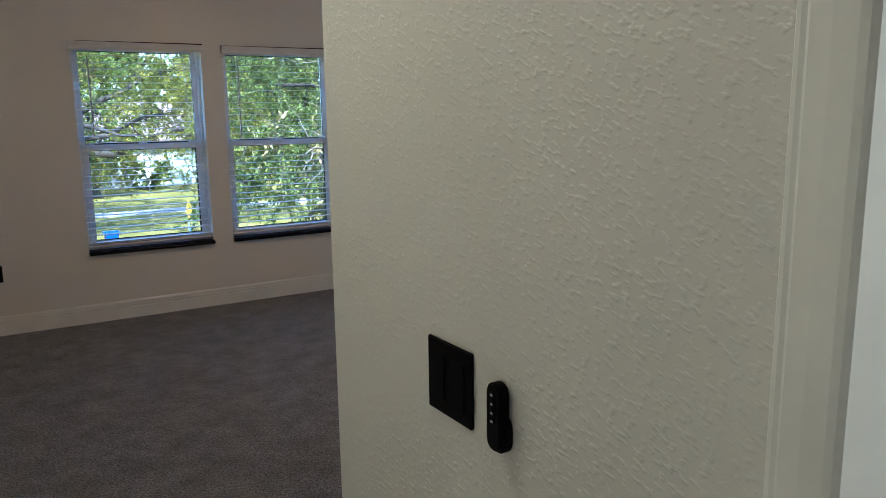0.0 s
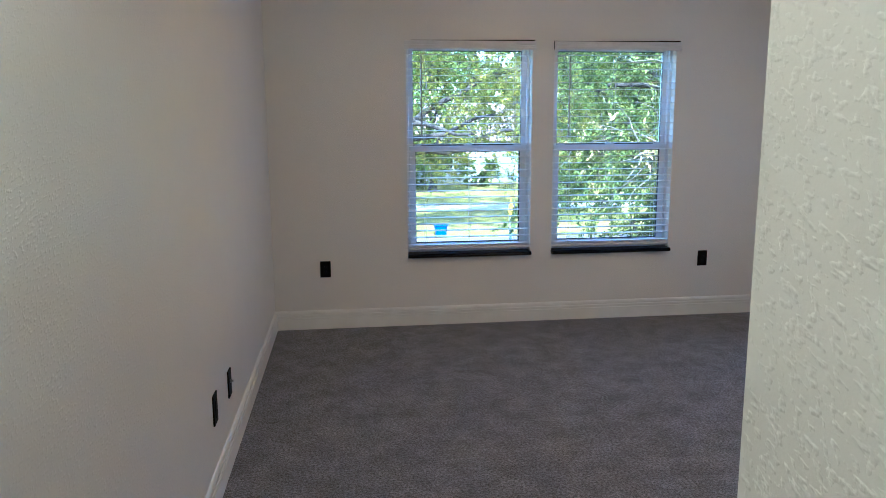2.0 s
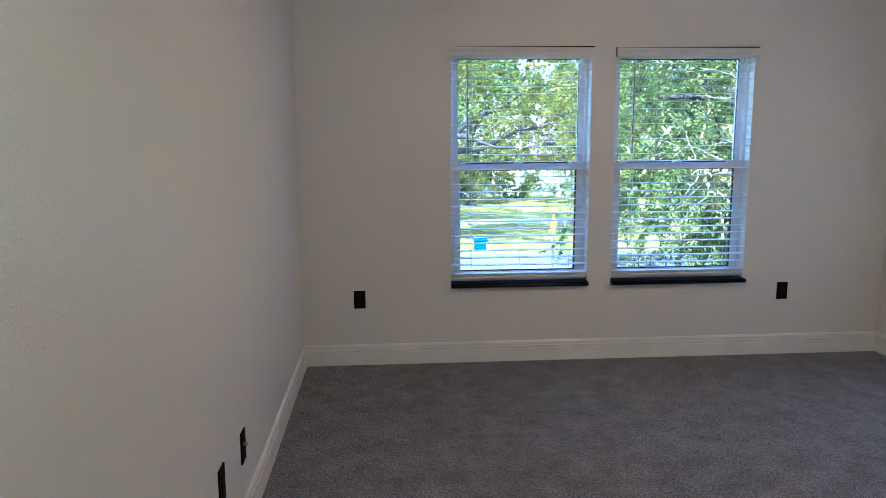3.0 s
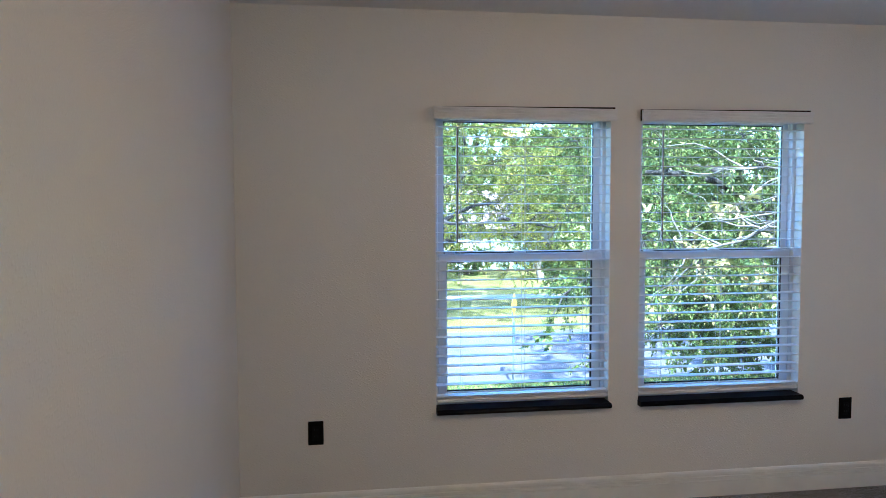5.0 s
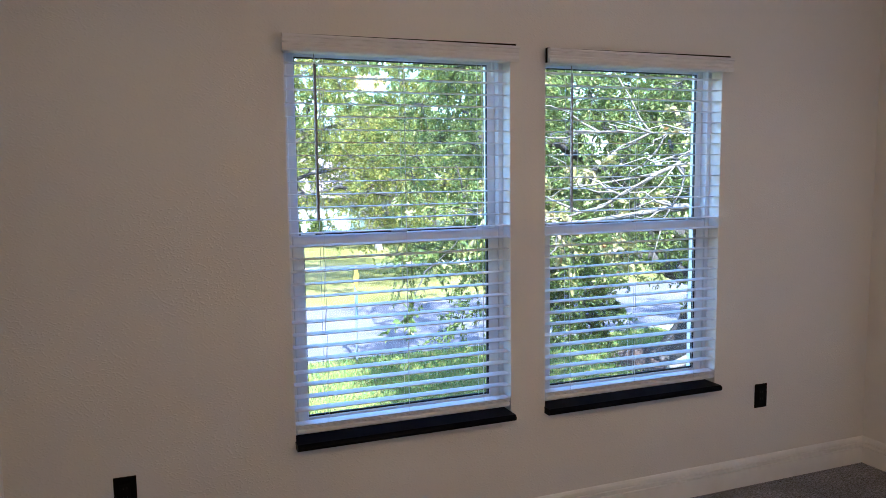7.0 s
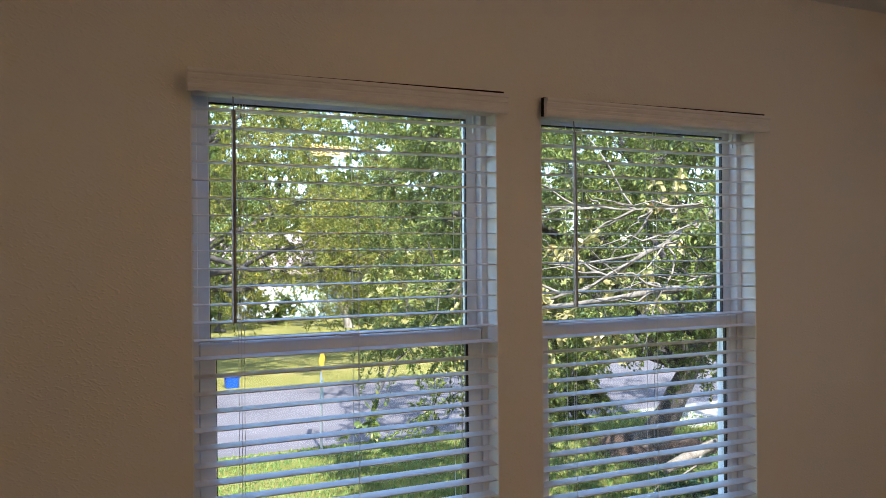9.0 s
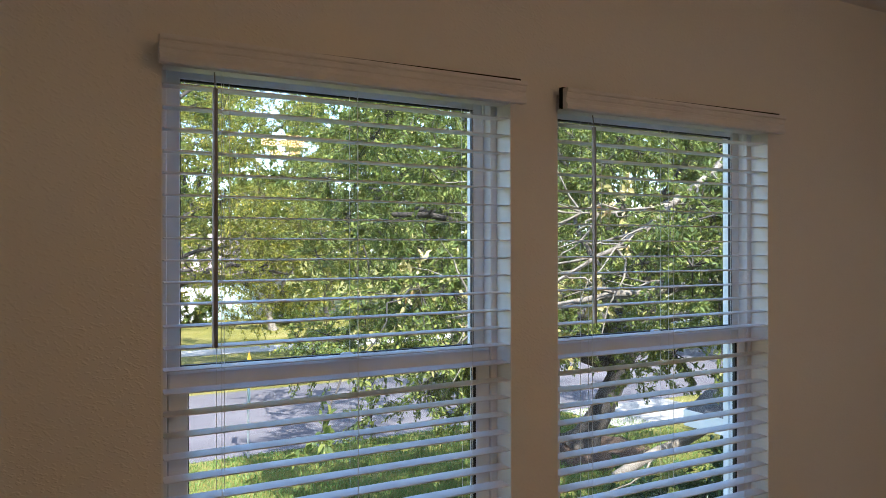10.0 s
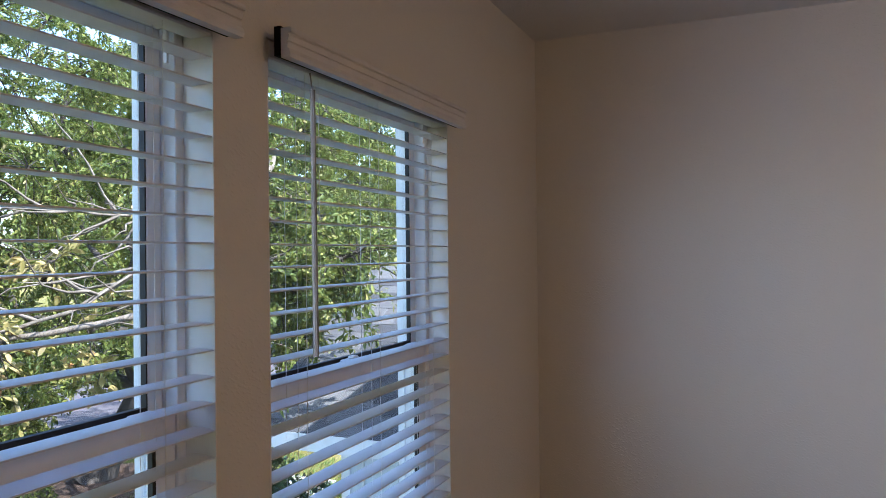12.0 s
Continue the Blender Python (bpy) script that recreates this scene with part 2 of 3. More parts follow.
def extrude_profile(prof, axis_len, place):
    """A closed profile of (a, b) points drawn out along a length; place(a, b, s) gives the point."""
    bm = bmesh.new()
    rows = [[bm.verts.new(place(a, b, s)) for a, b in prof] for s in (0, axis_len)]
    n = len(prof)
    for i in range(n):
        bm.faces.new((rows[0][i], rows[0][(i + 1) % n], rows[1][(i + 1) % n], rows[1][i]))
    bm.faces.new(rows[0][::-1])
    bm.faces.new(rows[1])
    bmesh.ops.recalc_face_normals(bm, faces=bm.faces)
    return bm


def setting(name, bm, mat, label, category, smooth=False):
    return tagged(part(name, bm, mat, None, "", smooth), label, category, kind="structure")


# ---- the room ----
RX, RZ = 3.775, 2.41                 # room width and ceiling height
HX, HY = 0.851, -4.542               # hall width, and where the hall opens into the room
W1 = (0.927, 1.800)
W2 = (1.950, 2.830)
OZ0, OZ1 = 0.512, 1.945              # window openings, bottom and top
EXT = 0.165                          # outside face of the window wall
BACK = -7.4
DOOR0, DOOR1 = -6.20, -5.437         # side door in the hall
T = 0.115

setting("floor", boxes((-0.12, RX + 0.12, BACK - 0.12, 0.0, -0.15, 0.0)), M_CARPET, "dark grey cut pile carpet with mottled footprints", "carpet")
setting("ceiling", boxes((-0.12, RX + 0.12, BACK - 0.12, EXT, RZ, RZ + 0.12)), M_CEIL, "white textured plaster ceiling", "ceiling")
setting("wall_window", boxes((-0.12, W1[0], 0, EXT, -0.15, RZ), (W1[1], W2[0], 0, EXT, -0.15, RZ), (W2[1], RX + 0.12, 0, EXT, -0.15, RZ),
        (W1[0], W1[1], 0, EXT, -0.15, OZ0), (W2[0], W2[1], 0, EXT, -0.15, OZ0),
        (W1[0], W1[1], 0, EXT, OZ1, RZ), (W2[0], W2[1], 0, EXT, OZ1, RZ)), M_WALL, "off-white painted wall with two windows", "wall")
setting("wall_left", boxes((-0.12, 0, BACK, 0, 0, RZ)), M_WALL, "off-white painted wall with knock-down texture", "wall")
setting("wall_right", boxes((RX, RX + 0.12, BACK, 0, 0, RZ)), M_WALL, "off-white painted wall with knock-down texture", "wall")
setting("wall_back", boxes((HX + T, RX, HY - T, HY, 0, RZ)), M_WALL, "off-white painted back wall of the room", "wall")
setting("wall_hall", boxes((HX, HX + T, DOOR1 + 0.018, HY, 0, RZ), (HX, HX + T, BACK, DOOR0 - 0.018, 0, RZ), (HX, HX + T, DOOR0 - 0.018, DOOR1 + 0.018, 2.05, RZ), bevel=0.004),
        M_WALL, "beige-white hall wall with knock-down texture", "wall")
setting("wall_end", boxes((0, RX, BACK - 0.12, BACK, 0, RZ)), M_WALL, "off-white painted wall that ends the hall", "wall")

# base boards: a flat foot, two beads and a rounded top
BASE = [(0, 0), (0.015, 0), (0.015, 0.079), (0.0145, 0.081), (0.005, 0.0815), (0.005, 0.0885), (0.0135, 0.0895), (0.0135, 0.100), (0.0130, 0.1015), (0.004, 0.102), (0.004, 0.109), (0.0115, 0.110), (0.010, 0.122), (0.006, 0.130), (0.002, 0.133), (0, 0.133)]


def baseboard(p, q, nx, ny):
    d = Vector((q[0] - p[0], q[1] - p[1], 0))
    u = d.normalized()
    bm = extrude_profile(BASE, d.length, lambda a, b, s: (p[0] + u.x * s + nx * a, p[1] + u.y * s + ny * a, b))
    setting("baseboard", bm, M_TRIM, "white moulded baseboard with two grooves", "baseboard")


baseboard((0.0, 0), (RX, 0), 0, -1)
baseboard((0, BACK), (0, 0), 1, 0)
baseboard((RX, HY), (RX, 0), -1, 0)
baseboard((HX + 0.003, HY), (RX, HY), 0, 1)
baseboard((HX, DOOR1 + 0.062), (HX, HY), -1, 0)

# side door: casing and jamb round the opening, the room beyond closed by its own walls
CAS = [(0, 0), (0.008, 0), (0.0105, 0.002), (0.0115, 0.006), (0.0108, 0.010), (0.0125, 0.013), (0.0145, 0.030), (0.0150, 0.048), (0.0135, 0.054), (0.009, 0.058), (0, 0.058)]
door_frame = thing("door_1", HX, DOOR1, 0, "white painted door casing and jamb of an open doorway", "door frame", kind="structure")


def local(bm, ob):
    bmesh.ops.translate(bm, verts=bm.verts, vec=-Vector(ob.location))
    return bm


part("casing", local(extrude_profile(CAS, 2.09, lambda a, b, s: (HX - a, DOOR1 + 0.058 - b, s)), door_frame), M_TRIM, door_frame)
part("casing", local(extrude_profile(CAS, 2.09, lambda a, b, s: (HX - a, DOOR0 - 0.058 + b, s)), door_frame), M_TRIM, door_frame)
part("casing", local(extrude_profile(CAS, DOOR1 - DOOR0 - 0.004, lambda a, b, s: (HX - a, DOOR0 + 0.002 + s, 2.09 - b)), door_frame), M_TRIM, door_frame)
part("jamb", local(boxes((HX - 0.003, HX + T + 0.003, DOOR1, DOOR1 + 0.017, 0, 2.03)), door_frame), M_TRIM, door_frame)
part("jamb", local(boxes((HX - 0.003, HX + T + 0.003, DOOR0 - 0.017, DOOR0, 0, 2.03)), door_frame), M_TRIM, door_frame)
part("jamb", local(boxes((HX - 0.003, HX + T + 0.003, DOOR0 - 0.017, DOOR1 + 0.017, 2.032, 2.049)), door_frame), M_TRIM, door_frame)

# ---- windows ----


def pane(w, x0, x1, y, z0, z1):
    bm = bmesh.new()
    bm.faces.new([bm.verts.new(v) for v in ((x0, y, z0), (x1, y, z0), (x1, y, z1), (x0, y, z1))])
    ob = part("pane", local(bm, w), M_GLASS, w, "clear glass pane")
    ob.visible_shadow = False


def window(name, x0, x1, label):
    w = thing(name, x0, EXT, OZ0, label, "window", "pair of windows", "structure")

    def p(nm, *specs, mat=M_VINYL, bevel=0.002, parent=None, lab=""):
        bm = boxes(*specs, bevel=bevel)
        par = parent or w
        return part(nm, local(bm, w), mat, par, lab)

    f = 0.022
    fy0, fy1 = 0.066, EXT - 0.004
    zt, zm = OZ1 - 0.042, 1.238
    p("frame_jamb", (x0, x0 + f, fy0, fy1, OZ0, OZ1))
    p("frame_jamb", (x1 - f, x1, fy0, fy1, OZ0, OZ1))
    p("frame_head", (x0 + f, x1 - f, fy0, fy1, OZ1 - 0.02, OZ1))
    p("frame_sill", (x0 + f, x1 - f, fy0, fy1, OZ0, OZ0 + 0.03))
    # upper sash, set back
    uy0, uy1 = 0.100, 0.135
    p("upper_stile", (x0 + f, x0 + 0.055, uy0, uy1, zm - 0.02, OZ1 - 0.02))
    p("upper_stile", (x1 - 0.055, x1 - f, uy0, uy1, zm - 0.02, OZ1 - 0.02))
    p("upper_rail", (x0 + 0.055, x1 - 0.055, uy0, uy1, zt, OZ1 - 0.02))
    p("upper_rail", (x0 + 0.055, x1 - 0.055, uy0, uy1, zm - 0.02, zm + 0.014))
    g = p("gasket", (x0 + 0.055, x0 + 0.057, uy0 + 0.004, uy0 + 0.0135, zm + 0.014, zt), (x1 - 0.058, x1 - 0.055, uy0 + 0.002, uy0 + 0.014, zm + 0.014, zt),
          (x0 + 0.057, x1 - 0.058, uy0 + 0.002, uy0 + 0.0135, zt - 0.0045, zt), (x0 + 0.057, x1 - 0.058, uy0 + 0.002, uy0 + 0.0135, zm + 0.014, zm + 0.029), mat=M_GASKET, bevel=0, lab="thin black glazing gasket")
    pane(w, x0 + 0.055, x1 - 0.055, 0.114, zm + 0.014, zt)
    # lower sash, towards the room
    ly0, ly1 = 0.070, 0.098
    p("lower_stile", (x0 + f + 0.002, x0 + 0.066, ly0, ly1, OZ0 + 0.032, zm - 0.02))
    p("lower_stile", (x1 - 0.066, x1 - f - 0.002, ly0, ly1, OZ0 + 0.032, zm - 0.02))
    meet = p("meeting_rail", (x0 + f + 0.002, x1 - f - 0.002, ly0 - 0.004, ly1, zm - 0.02, zm + 0.020), bevel=0.004)
    p("lower_rail", (x0 + 0.066, x1 - 0.066, ly0, ly1, OZ0 + 0.032, OZ0 + 0.064))
    p("gasket", (x0 + 0.066, x0 + 0.069, ly0 + 0.008, ly0 + 0.014, OZ0 + 0.064, zm - 0.02), (x1 - 0.074, x1 - 0.066, ly0 + 0.003, ly0 + 0.014, OZ0 + 0.064, zm - 0.02),
      (x0 + 0.069, x1 - 0.074, ly0 + 0.008, ly0 + 0.014, zm - 0.024, zm - 0.02), (x0 + 0.069, x1 - 0.074, ly0 + 0.008, ly0 + 0.014, OZ0 + 0.064, OZ0 + 0.071), mat=M_GASKET, bevel=0, lab="thin black glazing gasket")
    pane(w, x0 + 0.066, x1 - 0.066, 0.085, OZ0 + 0.064, zm - 0.02)
    # catches on the meeting rail
    mid = (x0 + x1) / 2
    p("sash_lock", (mid - 0.03, mid + 0.03, 0.072, 0.096, zm + 0.020, zm + 0.027), (mid - 0.012, mid + 0.016, 0.066, 0.084, zm + 0.027, zm + 0.035), bevel=0.003, lab="white plastic sash lock")
    for xx in (x0 + 0.085, x1 - 0.085):
        p("tilt_latch", (xx - 0.025, xx + 0.025, 0.073, 0.094, zm + 0.020, zm + 0.025), bevel=0.002)
    # brick-mould side channel outside
    p("outer_track", (x0 + f, x0 + f + 0.010, 0.137, EXT - 0.006, OZ0 + 0.03, OZ1 - 0.02))
    p("outer_track", (x1 - f - 0.010, x1 - f, 0.137, EXT - 0.006, OZ0 + 0.03, OZ1 - 0.02))
    # black sill board with rounded nose
    nose = [(0.066, OZ0 + 0.001), (-0.040, OZ0 + 0.001), (-0.047, OZ0 - 0.003), (-0.050, OZ0 - 0.010), (-0.047, OZ0 - 0.019), (-0.038, OZ0 - 0.023), (-0.001, OZ0 - 0.023), (-0.001, OZ0 - 0.001), (0.066, OZ0 - 0.001)]
    front = [q for q in nose if q[0] <= 0]
    front.insert(0, (-0.001, OZ0 + 0.003))
    front[1] = (-0.040, OZ0 + 0.003)
    front = front[:-1]
    bm = extrude_profile(front, x1 - x0 - 0.002, lambda a, b, s: (x0 + 0.001 + s, a, b))
    box(bm, x0 + 0.0005, x1 - 0.0005, -0.001, 0.066, OZ0 + 0.0005, OZ0 + 0.003)
    part("sill", local(bm, w), M_SILL, w, "glossy black sill board")
    return w


def returns(x0, x1):
    """Smooth drywall returns inside an opening."""
    for a, b in ((x0, x0 + 0.003), (x1 - 0.003, x1)):
        setting("trim", boxes((a, b, -0.0005, 0.0655, OZ0 + 0.004, OZ1 - 0.003)), M_RETURN, "smooth off-white drywall return of the window", "trim")


returns(*W1)
returns(*W2)
window("window_1", *W1, "white vinyl single-hung window with black sill, closed")
window("window_2", *W2, "white vinyl single-hung window with black sill, closed")

# ---- blinds ----
PITCH = 0.0461
SLAT_Z = 1.824


def slat_bm(length):
    """A slightly crowned slat two inches deep, along +x from 0."""
    top, bot = [], []
    for i in range(7):
        u = i / 6 * 2 - 1
        top.append((u * 0.0245, 0.0011 * (1 - u * u) + 0.0013))
        bot.append((u * 0.0245, 0.0011 * (1 - u * u) - 0.0013))
    return extrude_profile(top + bot[::-1], length, lambda a, b, s: (s, a, b))


def blind(x0, x1, label):
    b = thing("window_blind", x0, 0.0, OZ1, label, "blind", "pair of blinds")
    L = x1 - x0 - 0.012
    sx, sy = x0 + 0.006, 0.0235
    # crown-shaped valance in front of the opening, and a black strip for the shadow behind it
    prof = [(-0.040, 1.955), (-0.062, 1.955), (-0.064, 1.949), (-0.063, 1.945), (-0.0575, 1.944), (-0.0575, 1.942), (-0.059, 1.940), (-0.056, 1.931), (-0.0530, 1.930), (-0.0530, 1.928), (-0.0555, 1.926), (-0.0545, 1.917), (-0.0580, 1.915), (-0.0610, 1.907), (-0.0585, 1.899), (-0.040, 1.899)]
    part("valance", local(extrude_profile(prof, x1 - x0 + 0.018, lambda a, c, s: (x0 - 0.010 + s, a, c)), b), M_VAL, b, "white moulded valance")
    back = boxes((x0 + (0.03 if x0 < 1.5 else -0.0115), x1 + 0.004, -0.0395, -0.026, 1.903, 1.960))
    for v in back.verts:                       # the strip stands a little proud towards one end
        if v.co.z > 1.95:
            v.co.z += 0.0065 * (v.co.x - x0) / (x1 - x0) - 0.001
    part("valance_shadow_strip", local(back, b), M_BLACK2, b, "black strip standing in for the shadow gap behind the valance")
    part("headrail", local(boxes((x0 + 0.004, x1 - 0.004, -0.002, 0.048, 1.906, 1.942), bevel=0.003), b), M_SLAT, b)
    me = mesh_of(slat_bm(L), "slat", M_SLAT, False)
    rng = random.Random(int(x0 * 1000))
    z = SLAT_Z + PITCH
    zs = []
    while z > 0.585:
        zs.append(z)
        z -= PITCH
    zs += [0.571, 0.566, 0.561]
    for i, zz in enumerate(zs):
        o = new("slat", me)
        o.parent = b
        o.matrix_basis = Matrix.Translation((sx - x0, sy + rng.uniform(-0.0008, 0.0008), zz - OZ1 + rng.uniform(-0.0006, 0.0006))) @ pose(0, 0, 0, rng.uniform(-0.6, 0.6) + (2.5 if i % 27 == 14 else 0.8), 0, 0)
    part("bottom_rail", local(boxes((sx, sx + L, sy - 0.025, sy + 0.025, 0.538, 0.556), bevel=0.004), b), M_SLAT, b)
    for fx in (0.14, 0.50, 0.86):
        x = x0 + fx * (x1 - x0)
        for nm, yy, dx in (("ladder_cord", sy - 0.0262, 0), ("ladder_cord", sy + 0.0262, 0), ("lift_cord", sy + 0.005, 0.012)):
            part(nm, local(cyl(bmesh.new(), (x + dx, yy, 0.548), (x + dx, yy, 1.90), 0.0007, sides=5), b), M_CORD, b, "thin white cord")
        rungs = bmesh.new()
        for zz in zs[:-3]:
            for dx in (-0.004, 0.004):
                box(rungs, x + dx - 0.0006, x + dx + 0.0006, sy - 0.026, sy + 0.026, zz - 0.0024, zz - 0.0016)
        tagged(part("rung_tape", local(rungs, b), M_CORD, b), kind="stuff")
    # tilt wand on its hook
    wx = x0 + 0.102
    wand = part("tilt_wand", local(cyl(cyl(bmesh.new(), (wx, -0.036, 1.860), (wx - 0.002, -0.040, 1.320), 0.0055, 0.0062, 8), (wx, -0.030, 1.895), (wx, -0.036, 1.855), 0.0016, sides=6), b), M_WAND, b, "grey-brown tilt wand")
    part("tassel_cord", local(cyl(bmesh.new(), (wx + 0.03, -0.030, 1.895), (wx + 0.032, -0.030, 1.47), 0.0006, sides=5), b), M_CORD, b)
    # hold clip at the head
    part("clip", local(boxes((x1 - 0.052, x1 - 0.046, 0.056, 0.064, 1.855, 1.915), bevel=0.001), b), M_VINYL, b)
    return b


blind(*W1, "white two-inch faux wood blind, slats open, lowered")
blind(*W2, "white two-inch faux wood blind, slats open, lowered fully")

# ---- outlets, switch, remote ----


def plate(name, m, w, h, label, category, kind="blank", group=""):
    """A screwless wall plate; local x across, z up, facing -y."""
    t = new(name)
    t.matrix_world = m
    tagged(t, label, category, group)
    part("plate", boxes((-w / 2, w / 2, -0.006, 0.0, -h / 2, h / 2), bevel=0.0018), M_BLACK, t)
    if kind == "outlet":
        part("socket", boxes((-0.0165, 0.0165, -0.0085, -0.006, -0.033, 0.033), bevel=0.0012), M_BLACK2, t)
        for dz in (0.018, -0.014):
            for dx in (-0.006, 0.006):
                part("slot", boxes((dx - 0.001, dx + 0.001, -0.0092, -0.0084, dz - 0.004, dz + 0.004)), M_GASKET, t)
    if kind == "coax":
        part("connector", cyl(cyl(bmesh.new(), (0, -0.006, 0.008), (0, -0.010, 0.008), 0.0075, sides=6), (0, -0.010, 0.008), (0, -0.020, 0.008), 0.0046, sides=12), M_NICKEL, t, "threaded nickel coax connector")
    if kind == "switch":
        for dx in (-0.023, 0.023):
            part("rocker", boxes((dx - 0.0155, dx + 0.0155, -0.0085, -0.006, -0.032, 0.032), bevel=0.0015), M_BLACK, t)
    return t


plate("wall_outlet", pose(0.354, 0, 0.422), 0.072, 0.113, "black screwless outlet plate on the white wall", "outlet", "outlet", "black outlets")
plate("wall_outlet", pose(3.098, 0, 0.424), 0.072, 0.113, "black screwless outlet plate below the window", "outlet", "outlet", "black outlets")
plate("wall_outlet", pose(0, -2.312, 0.356, 0, 0, 90), 0.076, 0.120, "black outlet plate low on the side wall", "outlet", "outlet", "black outlets")
plate("coax_plate", pose(0, -1.968, 0.334, 0, 0, 90), 0.072, 0.118, "black wall plate with a coax connector", "wall plate", "coax")
plate("light_switch", pose(HX, -4.924, 1.096, 0, 0, -90), 0.103, 0.100, "black double light switch plate on the hall wall", "switch", "switch")

remote = new("fan_remote")
remote.matrix_world = pose(HX, -5.040, 1.089, 0, 0, -90)
tagged(remote, "black fan remote in its wall cradle", "remote control")


def pill(w, z0, z1, y0, y1, seg=10):
    r = w / 2
    prof = [(r * math.cos(a), z1 - r + r * math.sin(a)) for a in [math.pi * i / seg for i in range(seg + 1)]]
    prof += [(r * math.cos(a), z0 + r + r * math.sin(a)) for a in [math.pi + math.pi * i / seg for i in range(seg + 1)]]
    bm = extrude_profile(prof, y1 - y0, lambda a, c, s: (a, y0 + s, c))
    bmesh.ops.bevel(bm, geom=[e for e in bm.edges if abs(e.verts[0].co.y - e.verts[1].co.y) < 1e-6], offset=0.002, segments=2, affect="EDGES")
    return bm


part("cradle", pill(0.031, -0.044, 0.002, -0.013, 0.0), M_BLACK2, remote)
body = part("handset", pill(0.027, -0.040, 0.043, -0.019, -0.004), M_BLACK, remote)
for i, zz in enumerate((0.029, 0.018, 0.007, -0.003)):
    part("button", pill(0.010, zz - 0.005, zz + 0.005, -0.0202, -0.0186, 6), M_BLACK2, body)
    part("button_mark", boxes((-0.002, 0.002, -0.0207, -0.0203, zz - 0.0014, zz + 0.0014)), M_GREYMARK, body, "small grey printed mark")

# ---- ceiling light ----
light = thing("ceiling_light", LAMP_X, LAMP_Y, RZ, "lit ceiling light with frosted drum glass and nickel rim", "light")


def lathe(prof, n=40):
    bm = bmesh.new()
    rows = []
    for i in range(n):
        a = 2 * math.pi * i / n
        rows.append([bm.verts.new((r * math.cos(a), r * math.sin(a), z)) for r, z in prof])
    for i in range(n):
        for j in range(len(prof) - 1):
            bm.faces.new((rows[i][j], rows[(i + 1) % n][j], rows[(i + 1) % n][j + 1], rows[i][j + 1]))
    bmesh.ops.remove_doubles(bm, verts=bm.verts, dist=1e-6)
    bmesh.ops.recalc_face_normals(bm, faces=bm.faces)
    return bm


part("canopy", lathe([(0.0, 0), (0.065, 0), (0.065, -0.012), (0.05, -0.03), (0.014, -0.036), (0.014, -0.19), (0.0, -0.19)]), M_NICKEL, light, "brushed nickel canopy and stem", True)
part("rim", lathe([(0.010, -0.225), (0.124, -0.225), (0.130, -0.23), (0.130, -0.262), (0.124, -0.264), (0.122, -0.240), (0.010, -0.238), (0.010, -0.225)]), M_NICKEL, light, "brushed nickel rim", True)
part("shade", lathe([(0.116, -0.258), (0.122, -0.275), (0.118, -0.315), (0.100, -0.340), (0.07, -0.352), (0.0, -0.358)]), M_SHADE, light, "frosted glass drum, glowing warm", True)

# ---- outside: house, ground, street ----
GZ = -2.9

setting("house_wall", boxes((-3.0, 6.46, 0.02, EXT, GZ, -0.152), (-3.0, -0.122, 0.02, EXT, -0.152, RZ + 0.1), (RX + 0.122, 6.46, 0.02, EXT, -0.152, RZ + 0.1)), M_SIDING, "white sided outer wall of the house", "wall")
# body and roof are out of view, added to block the sun and cast shade
setting("house_body", boxes((-3.0, 6.46, -7.9, 0.018, GZ, -0.152), (-3.0, -2.85, -7.9, 0.018, -0.15, RZ + 0.128), (6.31, 6.46, -7.9, 0.018, -0.15, RZ + 0.128), (-2.85, 6.31, -7.9, -7.75, -0.15, RZ + 0.128)),
        M_SIDING, "unseen white sided house body, added to close the shell against the sun", "house")
bm = extrude_profile([(0.6, RZ + 0.13), (0.6, RZ + 0.25), (-3.9, RZ + 2.2), (-8.4, RZ + 0.25), (-8.4, RZ + 0.13)], 10.5, lambda a, b, s: (-3.4 + s, a, b))
setting("roof", bm, M_SHINGLE, "unseen grey shingled main roof, added to block the sun", "roof")


def sheet(x0, x1, y0, y1, z, nx, ny):
    bm = bmesh.new()
    bmesh.ops.create_grid(bm, x_segments=nx, y_segments=ny, size=1.0, matrix=Matrix.Translation(((x0 + x1) / 2, (y0 + y1) / 2, z)) @ Matrix.Diagonal(((x1 - x0) / 2, (y1 - y0) / 2, 1, 1)))
    return bm


setting("ground", sheet(-900, 900, -900, 900, GZ, 4, 4), M_GRASS, "mown lawn, green and straw coloured in places", "lawn")
ROAD0, ROAD1 = 14.3, 21.6
setting("road", boxes((-200, 200, ROAD0, ROAD1, GZ - 0.2, GZ + 0.012)), M_ROAD, "grey asphalt street with leaf shade", "road")
setting("pavement", boxes((-60, 60, 30.2, 31.9, GZ - 0.2, GZ + 0.03)), M_CONC, "pale concrete pavement across the street", "pavement")
setting("driveway", boxes((13.4, 17.0, 12.2, ROAD0 - 0.01, GZ - 0.2, GZ + 0.03)), M_CONC, "pale concrete apron at the street", "driveway")
bm = bmesh.new()
for i in range(7):
    box(bm, 7.6 + i * 0.8, 8.39 + i * 0.8, 6.3 + i * 0.09, 7.5 + i * 0.09, GZ - 0.1, GZ + 0.035, bevel=0.008)
setting("walkway", bm, M_CONC, "concrete garden walk of square slabs", "walkway")

